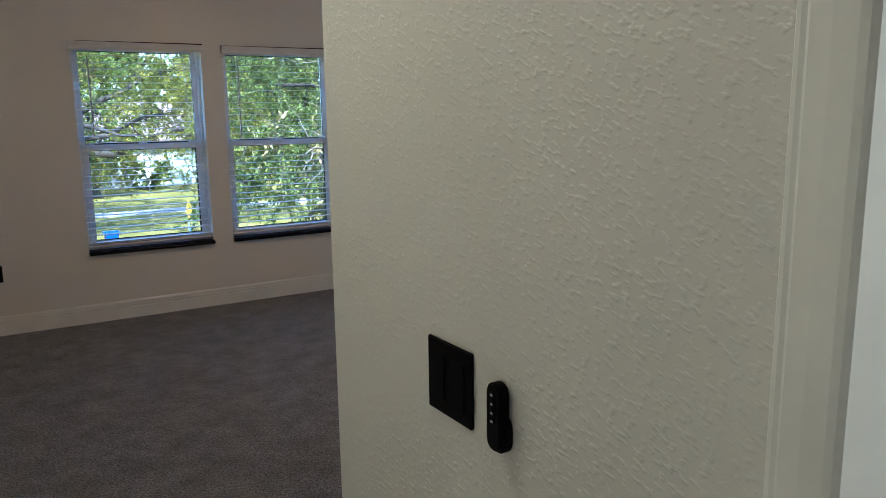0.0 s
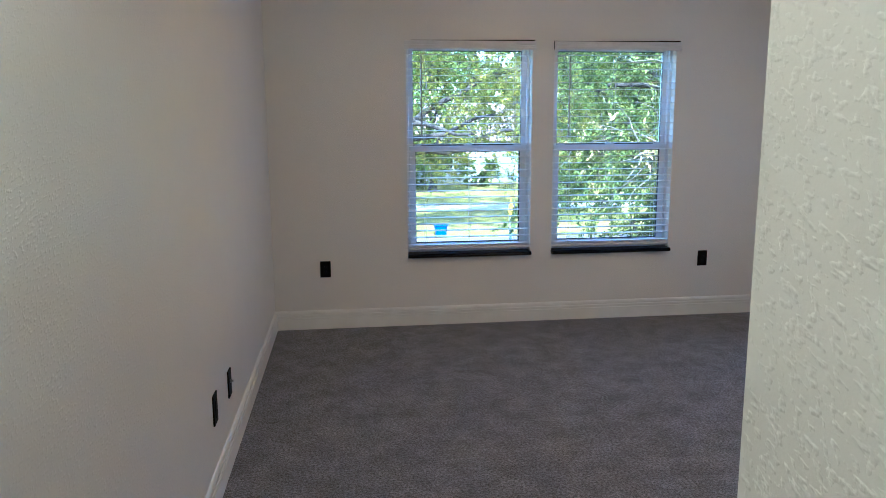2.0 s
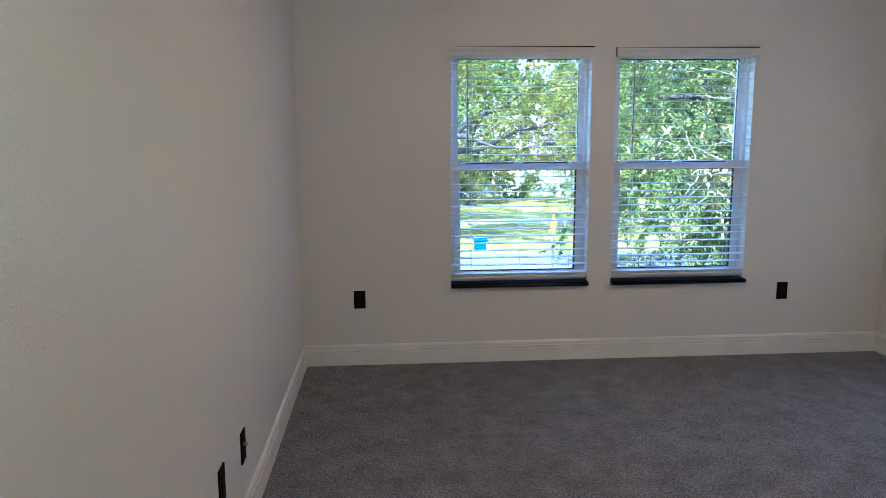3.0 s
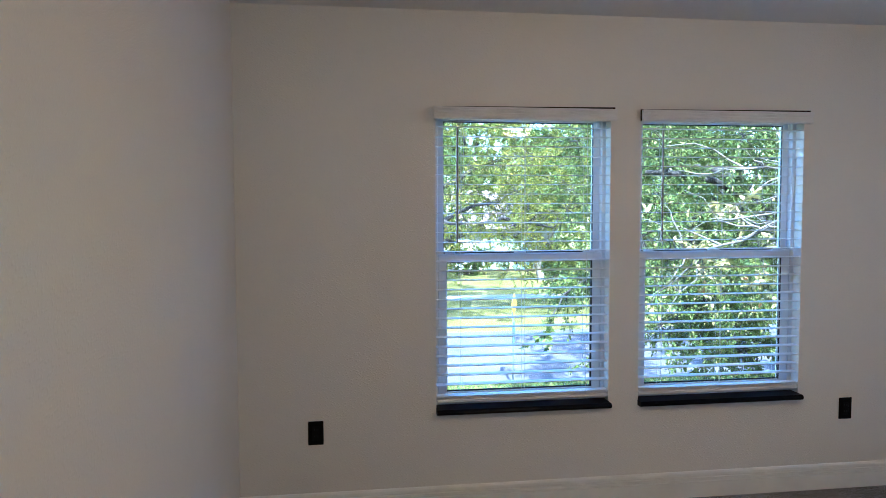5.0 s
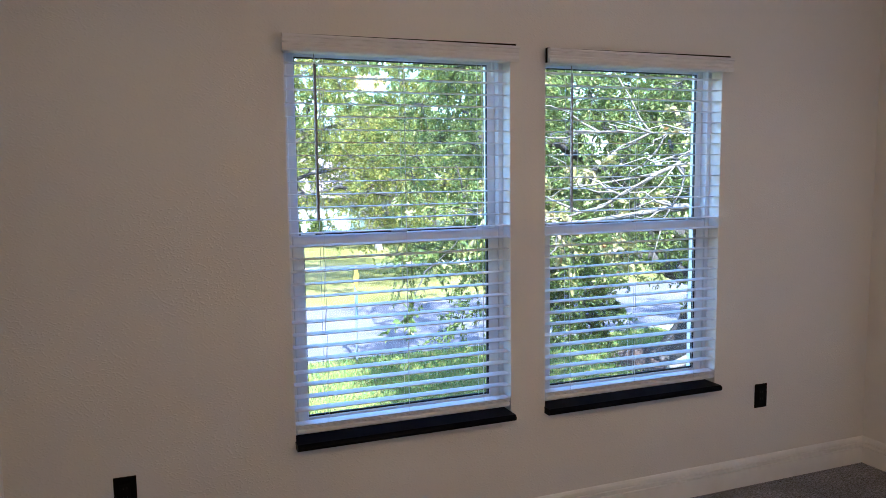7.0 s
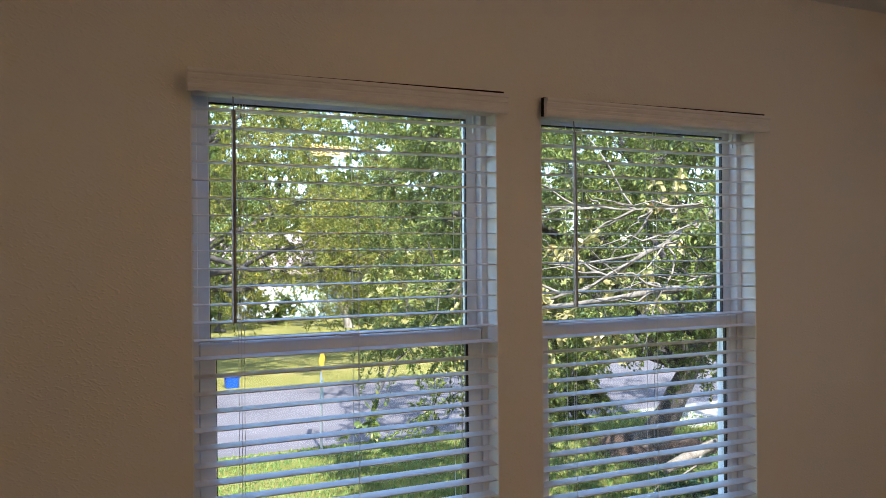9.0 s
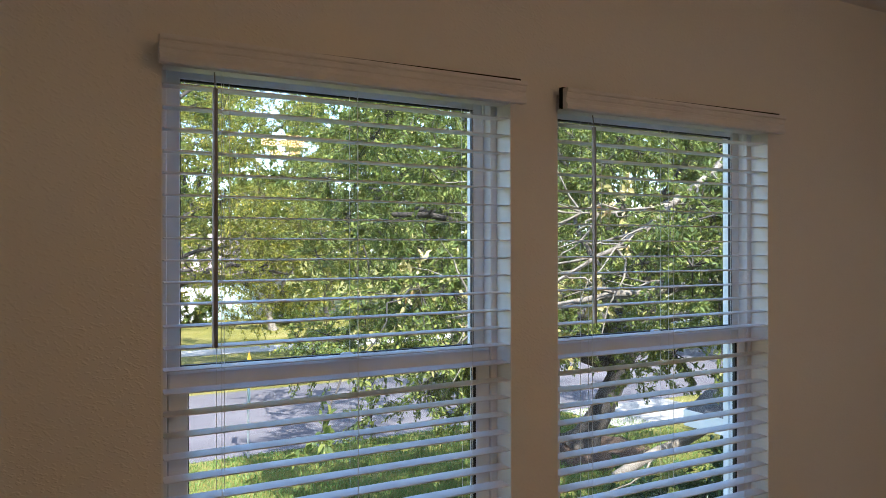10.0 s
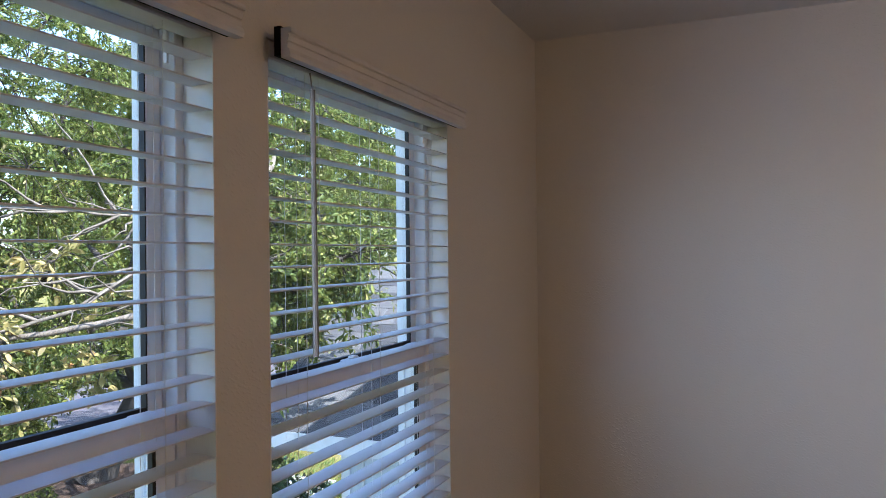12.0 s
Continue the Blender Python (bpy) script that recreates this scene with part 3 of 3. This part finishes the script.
# lower wing with shingled roof at the side
wing = thing("garage_wing", 6.5, 3.3, GZ, "white sided low wing with grey shingle roof", "house wing")
part("side_wall", local(boxes((6.5, 10.4, 0.17, 2.60, GZ, -0.07)), wing), M_SIDING, wing)
for i in range(7):
    y = 0.35 + i * 0.34
    part("batten", local(boxes((6.482, 6.499, y, y + 0.03, GZ + 0.1, -0.09)), wing), M_SIDING, wing)
part("corner_board", local(boxes((6.475, 6.60, 2.53, 2.615, GZ, -0.09)), wing), M_TRIM, wing)
part("fascia", local(boxes((6.185, 6.21, 0.17, 3.47, -0.17, -0.02)), wing), M_TRIM, wing)
part("soffit", local(boxes((6.21, 6.5, 0.17, 3.47, -0.10, -0.075)), wing), M_TRIM, wing)
bm = extrude_profile([(6.2, -0.065), (6.2, -0.03), (8.6, 1.34), (11.0, -0.03), (11.0, -0.065), (8.6, 1.25)], 3.30, lambda a, b, s: (a, 0.17 + s, b))
deck = part("roof_deck", local(bm, wing), M_SHINGLE, wing)
slope = math.atan2(1.37, 2.4)
sh = mesh_of(boxes((0, 0.30, -0.165, 0.165, 0.0, 0.009), bevel=0.002), "shingle", M_SHINGLE)
rng = random.Random(5)
for r in range(18):
    for c in range(10):
        a = r * 0.15 - 0.01
        y = 0.33 + c * 0.338 - (0.17 if r % 2 else 0) + rng.uniform(-0.004, 0.004)
        if y > 3.32 or y < 0.3:
            continue
        o = new("shingle", sh)
        o.parent = deck
        m = Matrix.Translation((6.2 + a * math.cos(slope), y, -0.028 + a * math.sin(slope) + 0.004)) @ pose(0, 0, 0, 0, -math.degrees(slope) + 1.7, 0)
        o.matrix_basis = Matrix.Translation(-Vector(wing.location)) @ m

# ---- trees ----


class Geo:
    """Vertices and faces gathered before they become one mesh."""

    def __init__(self):
        self.v, self.f, self.n = [], [], 0

    def add(self, v, f):
        self.v.append(np.asarray(v, dtype=np.float32).reshape(-1, 3))
        self.f.append(np.asarray(f, dtype=np.int32).reshape(-1, 4) + self.n)
        self.n += len(self.v[-1])

    def tube(self, pts, radii, sides=6):
        pts = np.asarray(pts, float)
        d = np.gradient(pts, axis=0)
        d /= np.linalg.norm(d, axis=1)[:, None] + 1e-9
        up = np.array([0.31, 0.17, 0.93])
        a = np.cross(d, up)
        a /= np.linalg.norm(a, axis=1)[:, None] + 1e-9
        b = np.cross(d, a)
        an = np.linspace(0, 2 * np.pi, sides, endpoint=False)
        ring = pts[:, None] + np.asarray(radii)[:, None, None] * (np.cos(an)[None, :, None] * a[:, None] + np.sin(an)[None, :, None] * b[:, None])
        n = len(pts)
        f = []
        for i in range(n - 1):
            for j in range(sides):
                k2 = (j + 1) % sides
                f.append((i * sides + j, i * sides + k2, (i + 1) * sides + k2, (i + 1) * sides + j))
        if sides == 4 or sides == 8:
            e = (n - 1) * sides
            f.append((e, e + 1, e + 2, e + 3))
            if sides == 8:
                f.append((e, e + 3, e + 4, e + 7))
                f.append((e + 4, e + 5, e + 6, e + 7))
        self.add(ring.reshape(-1, 3), f)

    def leaves(self, p, d, nrm, size, wide):
        """Leaves folded along the midrib: six points, two quads each."""
        n = len(p)
        s = np.cross(d, nrm)
        s /= np.linalg.norm(s, axis=1)[:, None] + 1e-9
        nn = np.cross(s, d)
        L = size[:, None]
        W = L * wide
        v = np.stack([p, p + d * L * 0.3 + s * W * 0.9 + nn * W * 0.25, p + d * L * 0.7 + s * W * 0.8 + nn * W * 0.2, p + d * L - nn * L * 0.08,
                      p + d * L * 0.7 - s * W * 0.8 + nn * W * 0.2, p + d * L * 0.3 - s * W * 0.9 + nn * W * 0.25], axis=1)
        f = (np.arange(n) * 6)[:, None, None] + np.array([[0, 3, 2, 1], [0, 5, 4, 3]])[None]
        self.add(v.reshape(-1, 3), f.reshape(-1, 4))

    def mesh(self, name, mat, smooth=False):
        v, f = np.concatenate(self.v), np.concatenate(self.f)
        me = bpy.data.meshes.new(name)
        me.vertices.add(len(v))
        me.vertices.foreach_set("co", v.ravel())
        me.loops.add(f.size)
        me.loops.foreach_set("vertex_index", f.ravel())
        me.polygons.add(len(f))
        me.polygons.foreach_set("loop_start", np.arange(len(f), dtype=np.int32) * 4)
        if smooth:
            me.polygons.foreach_set("use_smooth", np.ones(len(f), dtype=bool))
        me.update(calc_edges=True)
        me.validate()
        me.materials.append(mat)
        return me


def unit(a):
    return a / (np.linalg.norm(a, axis=-1, keepdims=True) + 1e-9)


def bend(p, q, rng, wob, n=7, lift=0.0):
    """A wandering line from p to q."""
    p, q = np.asarray(p, float), np.asarray(q, float)
    t = np.linspace(0, 1, n)[:, None]
    L = np.linalg.norm(q - p)
    off = np.cumsum(rng.normal(0, wob * L / n, (n, 3)), axis=0)
    off -= off[-1] * t
    off[0] = 0
    pts = p + (q - p) * t + off * np.sin(t * np.pi) ** 0.5
    pts[:, 2] += lift * L * np.sin(t[:, 0] * np.pi)
    return pts


def foliage(crown, twigs, centres, rng, spread, per, twn, size, wide, droop=0.2):
    for c in centres:
        dirs = unit(rng.normal(0, 1, (twn, 3)) + np.array([0, 0, 0.15]))
        for d in dirs:
            ln = spread * rng.uniform(0.45, 1.1)
            t = np.linspace(0, 1, 5)[:, None]
            pts = c + d * ln * t + np.array([0, 0, -droop * ln]) * t ** 2 + np.cumsum(rng.normal(0, 0.035 * ln, (5, 3)), axis=0) * t
            twigs.tube(pts, np.linspace(0.0075, 0.002, 5) * (spread / 0.6), 3)
            u = rng.uniform(0.12, 1.05, per) ** 0.8
            i = np.clip((u * 4).astype(int), 0, 3)
            fr_ = (u * 4 - i)[:, None]
            p = pts[i] * (1 - fr_) + pts[i + 1] * fr_ + rng.normal(0, 0.03 * spread, (per, 3))
            ld = unit(unit(pts[-1] - pts[0]) * 0.7 + rng.normal(0, 0.6, (per, 3)) + np.array([0, 0, -0.15]))
            nr = unit(rng.normal(0, 0.6, (per, 3)) + np.array([0, 0, 0.8]))
            crown.leaves(p, ld, nr, size * rng.uniform(0.55, 1.15, per), wide)


def tree(label, base, fork, ends, centres, seed, leaf, bark_m, r0, spread, per, twn, size, wide, category="tree", bare=(), dry=None, spray=None):
    """trunk from base to fork, limbs to ends, leafy sprays round the centres, each on a branch of its own."""
    rng = np.random.default_rng(seed)
    t = thing("tree", *base, label, category)
    o = np.array(base)

    def put(name, geo, mat, lab="", smooth=True):
        ob = new(name, geo.mesh(name, mat, smooth))
        ob.parent = t
        if lab:
            tagged(ob, lab)
        return ob

    g = Geo()
    tr_ = bend(base, fork, rng, 0.12, 9)
    flare = np.linspace(1, 0.72, 9)
    flare[0], flare[1] = 1.55, 1.12
    g.tube(tr_ - o, r0 * flare, 12)
    put("trunk", g, bark_m)
    limbs = []
    for e in ends:
        pts = bend(fork, e, rng, 0.35, 12, 0.06)
        limbs.append(pts)
        g = Geo()
        g.tube(pts - o, r0 * np.linspace(0.55, 0.10, 12), 8)
        put("limb", g, bark_m)
    nodes = np.concatenate([l[3:] for l in limbs])
    rad = np.concatenate([r0 * np.linspace(0.55, 0.10, 12)[3:] for l in limbs])
    br, cr = Geo(), Geo()
    leafy = centres
    if dry is not None:
        centres = np.concatenate([centres, dry])
    order = np.argsort([np.min(np.linalg.norm(nodes - c, axis=1)) for c in centres])
    for c in centres[order]:
        dist = np.linalg.norm(nodes - c, axis=1) * rng.uniform(0.75, 1.3, len(nodes))
        j = int(np.argmin(dist))
        pts = bend(nodes[j], c, rng, 0.3, 7, 0.05)
        rr = np.linspace(min(rad[j] * 0.7, 0.010 + 0.012 * dist[j]), 0.006, 7)
        br.tube(pts - o, rr, 5)
        nodes, rad = np.concatenate([nodes, pts[3:6]]), np.concatenate([rad, rr[3:6]])
    foliage(cr, br, leafy - o, rng, spread, per, twn, size, wide)
    if dry is not None:
        dg = Geo()
        foliage(dg, br, dry - o, rng, 0.42, 12, 8, size * 1.55, 0.24)
        put("dry_sprays", dg, M_DRY, "straw-yellow dry leaf sprays", False)
    if spray is not None:
        end = nodes[int(np.argmin(np.linalg.norm(nodes - spray[-1], axis=1)))]
        for a, b in zip((end, spray[-1]), spray[::-1]):
            br.tube(bend(a, b, rng, 0.15, 7, 0.05) - o, np.linspace(0.010, 0.004, 7), 5)
        foliage(cr, br, spray - o, rng, 0.20, 12, 6, size * 1.1, 0.24)
    put("branches", br, bark_m)
    for path in bare:
        g = Geo()
        pth = np.array(path[0], float)
        tt = np.linspace(0, len(pth) - 1, 26)
        sm = np.stack([np.interp(tt, np.arange(len(pth)), pth[:, i]) for i in range(3)], 1)
        for _ in range(4):
            sm[1:-1] = (sm[:-2] + sm[1:-1] * 2 + sm[2:]) / 4
        sm[1:-1] += rng.normal(0, 0.015, (24, 3))
        g.tube(sm - o, np.linspace(path[1], path[2], 26), 8)
        for _ in range(path[3]):
            i = rng.integers(6, 25)
            e = sm[i] + unit(rng.normal(0, 1, 3) + (sm[i] - sm[i - 3]) * 3) * rng.uniform(0.4, 1.3)
            tw = bend(sm[i], e, rng, 0.3, 6)
            g.tube(tw - o, np.linspace(0.016, 0.003, 6), 4)
        put("bare_limb", g, M_PALE, "pale weathered bare limb")
    put("crown", cr, leaf, smooth=False)
    return t


def cloud(rng, n, centre, radii, zmin=-9, hollow=0.35, cut=None):
    out = []
    while len(out) < n:
        p = rng.normal(0, 1, 3)
        p = p / np.linalg.norm(p) * rng.uniform(hollow, 1.0) ** 0.5
        p = np.asarray(centre) + p * radii
        if p[2] < zmin or (cut and cut(p)):
            continue
        out.append(p)
    return np.array(out)


rng = np.random.default_rng(11)
# big evergreen beside the house, whose sprays come near the windows
near = cloud(rng, 240, (10.5, 11.0, 2.2), (7.4, 6.8, 3.8), -0.7, 0.3, lambda p: p[1] < 3.2 or p[0] - 0.35 * p[1] < 0.9)
above = np.concatenate([cloud(rng, 40, (9.6, 4.9, 2.6), (2.8, 1.4, 1.7), 1.0, 0.1), cloud(rng, 16, (7.9, 4.2, 1.2), (1.2, 0.5, 0.8), 0.3, 0.1)])
fringe = np.array([(x, y, z) for x, y, z in zip(rng.uniform(3.9, 8.5, 46), rng.uniform(4.6, 7.5, 46), rng.uniform(0.0, 4.2, 46)) if x > 0.42 * y + 1.3])
fill = cloud(rng, 75, (6.9, 8.6, 2.4), (3.0, 2.6, 2.6), 0.0, 0.05, lambda p: p[0] < 0.42 * p[1] + 1.0)
hang = np.array([(5.2, 8.2, -0.1), (5.7, 8.0, -0.45), (5.0, 8.4, 0.35), (5.9, 9.0, -0.2), (6.6, 8.6, -0.3), (4.6, 8.5, 0.2), (4.95, 8.1, -0.85)])
spray = np.array([(2.28, 2.80, 0.36), (2.70, 3.25, 0.72)])
low = cloud(rng, 26, (6.7, 7.6, -0.25), (1.2, 1.2, 0.8), -1.05, 0.05)
eave = cloud(rng, 15, (6.3, 2.95, 1.55), (0.9, 0.7, 0.8), 0.95, 0.05)
bare_limbs = (
    ([(12.1, 10.75, 0.2), (10.6, 7.6, 1.5), (8.3, 3.9, 1.35), (6.6, 3.3, 1.22), (5.2, 3.7, 1.05), (4.4, 4.4, 0.9)], 0.08, 0.018, 20),
    ([(12.1, 10.75, -0.3), (10.6, 7.0, 0.55), (9.0, 4.3, 0.12), (7.2, 3.6, -0.15), (5.35, 3.5, -0.55)], 0.08, 0.052, 5),
    ([(12.1, 10.75, 0.8), (10.0, 6.0, 3.2), (7.2, 3.8, 2.5), (5.9, 3.6, 1.75), (5.0, 3.9, 1.2), (4.3, 4.6, 0.85)], 0.055, 0.010, 26),
    ([(12.1, 10.75, 0.6), (9.6, 6.6, 2.4), (7.6, 4.6, 2.1), (6.2, 4.6, 1.9), (5.0, 5.0, 1.95)], 0.04, 0.006, 22),
)
tree("large broadleaf evergreen tree with pale bare limbs on the lawn", (11.4, 11.3, GZ), (12.1, 10.75, -1.1),
     [(5.0, 7.5, 2.0), (7.5, 15.5, 3.4), (15.0, 9.0, 3.0), (14.5, 15.0, 3.2), (9.0, 6.0, 4.6), (11.0, 11.5, 5.5), (6.2, 11.0, 1.0)],
     np.concatenate([near, fringe, hang, above, fill, low, eave]), 3, M_LEAF, M_BARK, 0.31, 0.74, 72, 9, 0.071, 0.22, bare=bare_limbs,
     dry=np.array([(4.7, 4.6, 0.75), (5.1, 4.5, 1.5), (4.0, 4.9, 1.2), (4.5, 4.4, 1.0), (5.3, 4.2, 0.6), (5.6, 4.4, 1.1), (6.2, 4.3, 2.0)]), spray=spray)
# oak across the street
oak = cloud(rng, 400, (3.2, 24.5, 4.6), (8.6, 5.0, 6.8), -0.9, 0.15, lambda p: p[2] < 0.0 and p[0] > 7.0)
oak = np.concatenate([oak, cloud(rng, 70, (9.6, 26.0, 0.6), (3.2, 3.0, 2.7), -1.9, 0.1)])
tree("spreading oak with dark crooked limbs and yellow-green leaves", (-1.2, 24.0, GZ), (-0.9, 24.0, -0.4),
     [(6.5, 24.5, 8.0), (2.0, 24.0, 9.5), (6.0, 22.5, 1.6), (8.0, 24.0, 3.4), (4.2, 25.0, 5.6), (0.5, 22.0, 6.5), (-5.0, 24.0, 4.0), (5.0, 21.5, 0.9), (9.2, 25.6, 0.6)],
     oak, 4, M_LEAF2, M_BARK, 0.42, 0.95, 34, 9, 0.105, 0.22)
# crape myrtle in front of the far house
tree("multi-stemmed tree with pale trunk before the far house", (12.4, 38.5, GZ), (12.2, 38.5, -2.2),
     [(10.4, 38.0, 1.2), (12.0, 37.8, 2.2), (13.8, 38.6, 1.5), (11.2, 39.2, 1.9)],
     cloud(rng, 70, (12.3, 38.5, 2.6), (3.6, 3.0, 2.4), 0.3), 5, M_LEAF2, M_PALE, 0.24, 0.9, 20, 8, 0.17, 0.25)
# woods behind
far_a = tree("tall leafy tree in the far woods", (0, 0, GZ), (0.2, 0, 0.2), [(-2.6, 0.3, 4), (2.6, 0.5, 4.4), (0.4, -2.2, 5.5), (0.3, 2.2, 6.5)],
             cloud(rng, 120, (0, 0, 4.0), (4.6, 4.4, 5.2), -1.6), 6, M_LEAF3, M_BARK, 0.30, 1.15, 15, 8, 0.29, 0.28)
far_a.location = (22.0, 33.0, GZ)
for i, (x, y, s, r) in enumerate([(30, 30, 1.15, 40), (17.5, 43, 1.2, 100), (24, 47, 1.3, 170), (3, 60, 1.5, 230), (-5, 44, 1.2, 300), (12, 60, 1.6, 20), (28, 17, 1.0, 140),
                                  (37, 24, 1.3, 200), (30, 5, 1.0, 60), (26, 24, 1.1, 215), (5.5, 39.5, 0.75, 15)]):
    far_a.scale = (s, s, s)
    copy_thing(far_a, pose(x, y, GZ, 0, 0, r))
far_a.scale = (1, 1, 1)


def shrub(label, x, y, r, h, seed, n, mat, size=0.11):
    rg = np.random.default_rng(seed)
    t = thing("shrub", x, y, GZ, label, "shrub", "garden shrubs")
    st, cr = Geo(), Geo()
    cs = cloud(rg, n, (0, 0, h * 0.55), (r, r, h * 0.5), 0.15)
    for c in cs:
        st.tube(bend((c[0] * 0.15, c[1] * 0.15, 0), c, rg, 0.2, 5), np.linspace(0.02, 0.006, 5), 4)
    foliage(cr, st, cs, rg, 0.42, 14, 8, size, 0.24)
    for nm, g, m in (("stems", st, M_BARK), ("crown", cr, mat)):
        ob = new(nm, g.mesh(nm, m))
        ob.parent = t


shrub("dark green shrub beside the white wing", 7.5, 4.7, 0.95, 2.0, 21, 34, M_LEAF4)
shrub("dark green shrub by the garden walk", 9.0, 5.3, 0.8, 1.6, 22, 26, M_LEAF4)
for i, (x, y, r, h) in enumerate([(4.5, 43.0, 1.6, 2.0), (9.0, 43.5, 1.5, 1.7), (14.5, 42.0, 1.8, 2.2), (2.0, 40.0, 1.5, 1.8)]):
    shrub("clipped green shrub before the far house", x, y, r, h, 30 + i, 30, M_LEAF3, 0.2)

# ---- far house ----
house = thing("house", 8.5, 47.0, GZ, "white single-storey house with rosy shingle roof", "house")


def hp(nm, bm, mat, par=None, lab=""):
    return part(nm, local(bm, house), mat, par or house, lab)


hp("wall", boxes((2.0, 15.5, 46.0, 54.0, GZ, 0.0)), M_STUCCO)
bm = extrude_profile([(45.3, -0.05), (45.3, 0.10), (50.0, 2.6), (54.7, 0.10), (54.7, -0.05)], 14.7, lambda a, b, s: (1.4 + s, a, b))
hp("roof", bm, M_FARROOF, None, "rosy brown shingle roof")
for x in (3.4, 6.4):
    wf = hp("window", boxes((x, x + 1.3, 45.94, 45.999, GZ + 0.9, GZ + 2.2)), M_TRIM)
    hp("pane", boxes((x + 0.08, x + 1.22, 45.92, 45.939, GZ + 0.98, GZ + 2.12)), M_DARKGLASS, wf)
gd = hp("garage_door", boxes((10.4, 13.6, 45.94, 45.999, GZ, GZ + 2.2)), M_TEAL, None, "pale teal garage door")
for i in range(4):
    hp("door_panel", boxes((10.5, 13.5, 45.92, 45.939, GZ + 0.06 + i * 0.53, GZ + 0.52 + i * 0.53)), M_TEAL, gd)
hp("front_door", boxes((8.6, 9.6, 45.94, 45.999, GZ, GZ + 2.1)), M_DOOR)

# ---- street things ----
post = thing("street_sign", 4.74, 14.08, GZ, "yellow diamond sign over a small plate on a steel post", "sign")
part("post", boxes((-0.025, 0.025, -0.02, 0.02, 0, 2.1)), M_STEEL, post)
bm = boxes((-0.21, 0.21, -0.024, -0.021, -0.21, 0.21), bevel=0.0)
bmesh.ops.rotate(bm, verts=bm.verts, cent=(0, -0.022, 0), matrix=Matrix.Rotation(radians(45), 3, "Y"))
bmesh.ops.translate(bm, verts=bm.verts, vec=(0, 0, 1.98))
part("diamond_plate", bm, M_YELLOW, post, "yellow diamond plate")
post.rotation_euler = (0, 0, radians(62))
part("lower_plate", boxes((-0.10, 0.10, -0.024, -0.021, 1.05, 1.55)), M_GREENSIGN, post, "grey-blue plate")

tub = thing("recycling_bin", 3.92, 22.6, GZ, "small blue plastic recycling bin on the far verge", "bin")
bm = bmesh.new()
bmesh.ops.create_cone(bm, cap_ends=True, segments=4, radius1=0.27, radius2=0.33, depth=0.38, matrix=Matrix.Translation((0, 0, 0.19)) @ Matrix.Rotation(radians(45), 4, "Z"))
bmesh.ops.bevel(bm, geom=[e for e in bm.edges if abs(e.verts[0].co.z - e.verts[1].co.z) > 0.1], offset=0.04, segments=3, affect="EDGES")
part("body", bm, M_BLUE, tub)
part("rim", boxes((-0.26, 0.26, -0.26, -0.22, 0.36, 0.41), (-0.26, 0.26, 0.22, 0.26, 0.36, 0.41), (-0.26, -0.22, -0.22, 0.22, 0.36, 0.41), (0.22, 0.26, -0.22, 0.22, 0.36, 0.41), bevel=0.006), M_BLUE, tub)

# terracotta edging by the drive
edging = thing("brick_edging", 15.2, 8.5, GZ, "short row of orange terracotta bricks set in the lawn edge", "brick edging")
for i in range(7):
    part("brick", boxes((-0.10, 0.10, -0.75 + i * 0.215, -0.545 + i * 0.215, -0.05, 0.11), bevel=0.008), M_TERRA, edging)

# mulch ring round the tree
bm = bmesh.new()
rows = []
rg = random.Random(8)
for i in range(28):
    a = 2 * math.pi * i / 28
    q = 1.5 + rg.uniform(-0.12, 0.12)
    rows.append((bm.verts.new((11.4 + q * math.cos(a), 11.1 + q * math.sin(a), GZ + 0.003)), bm.verts.new((11.4 + 0.7 * q * math.cos(a), 11.1 + 0.7 * q * math.sin(a), GZ + 0.09))))
for i in range(28):
    a, b = rows[i], rows[(i + 1) % 28]
    bm.faces.new((a[0], b[0], b[1], a[1]))
bm.faces.new([r_[1] for r_ in rows])
tagged(part("mulch_bed", bm, M_MULCH), "dark wood mulch ring round the tree foot", "mulch", kind="stuff")

# lawn blades where the lawn is nearest
g = Geo()
rg = np.random.default_rng(17)
n = 48000
p = np.stack([rg.uniform(1.5, 14.5, n), rg.uniform(5.5, 14.25, n), np.full(n, GZ)], 1)
d = unit(np.stack([rg.normal(0, 0.4, n), rg.normal(0, 0.4, n), np.ones(n)], 1))
g.leaves(p, d, unit(rg.normal(0, 1, (n, 3))), rg.uniform(0.04, 0.10, n), 0.10)
tagged(new("grass", g.mesh("grass", M_BLADE)), "green lawn grass blades", "grass", kind="stuff")
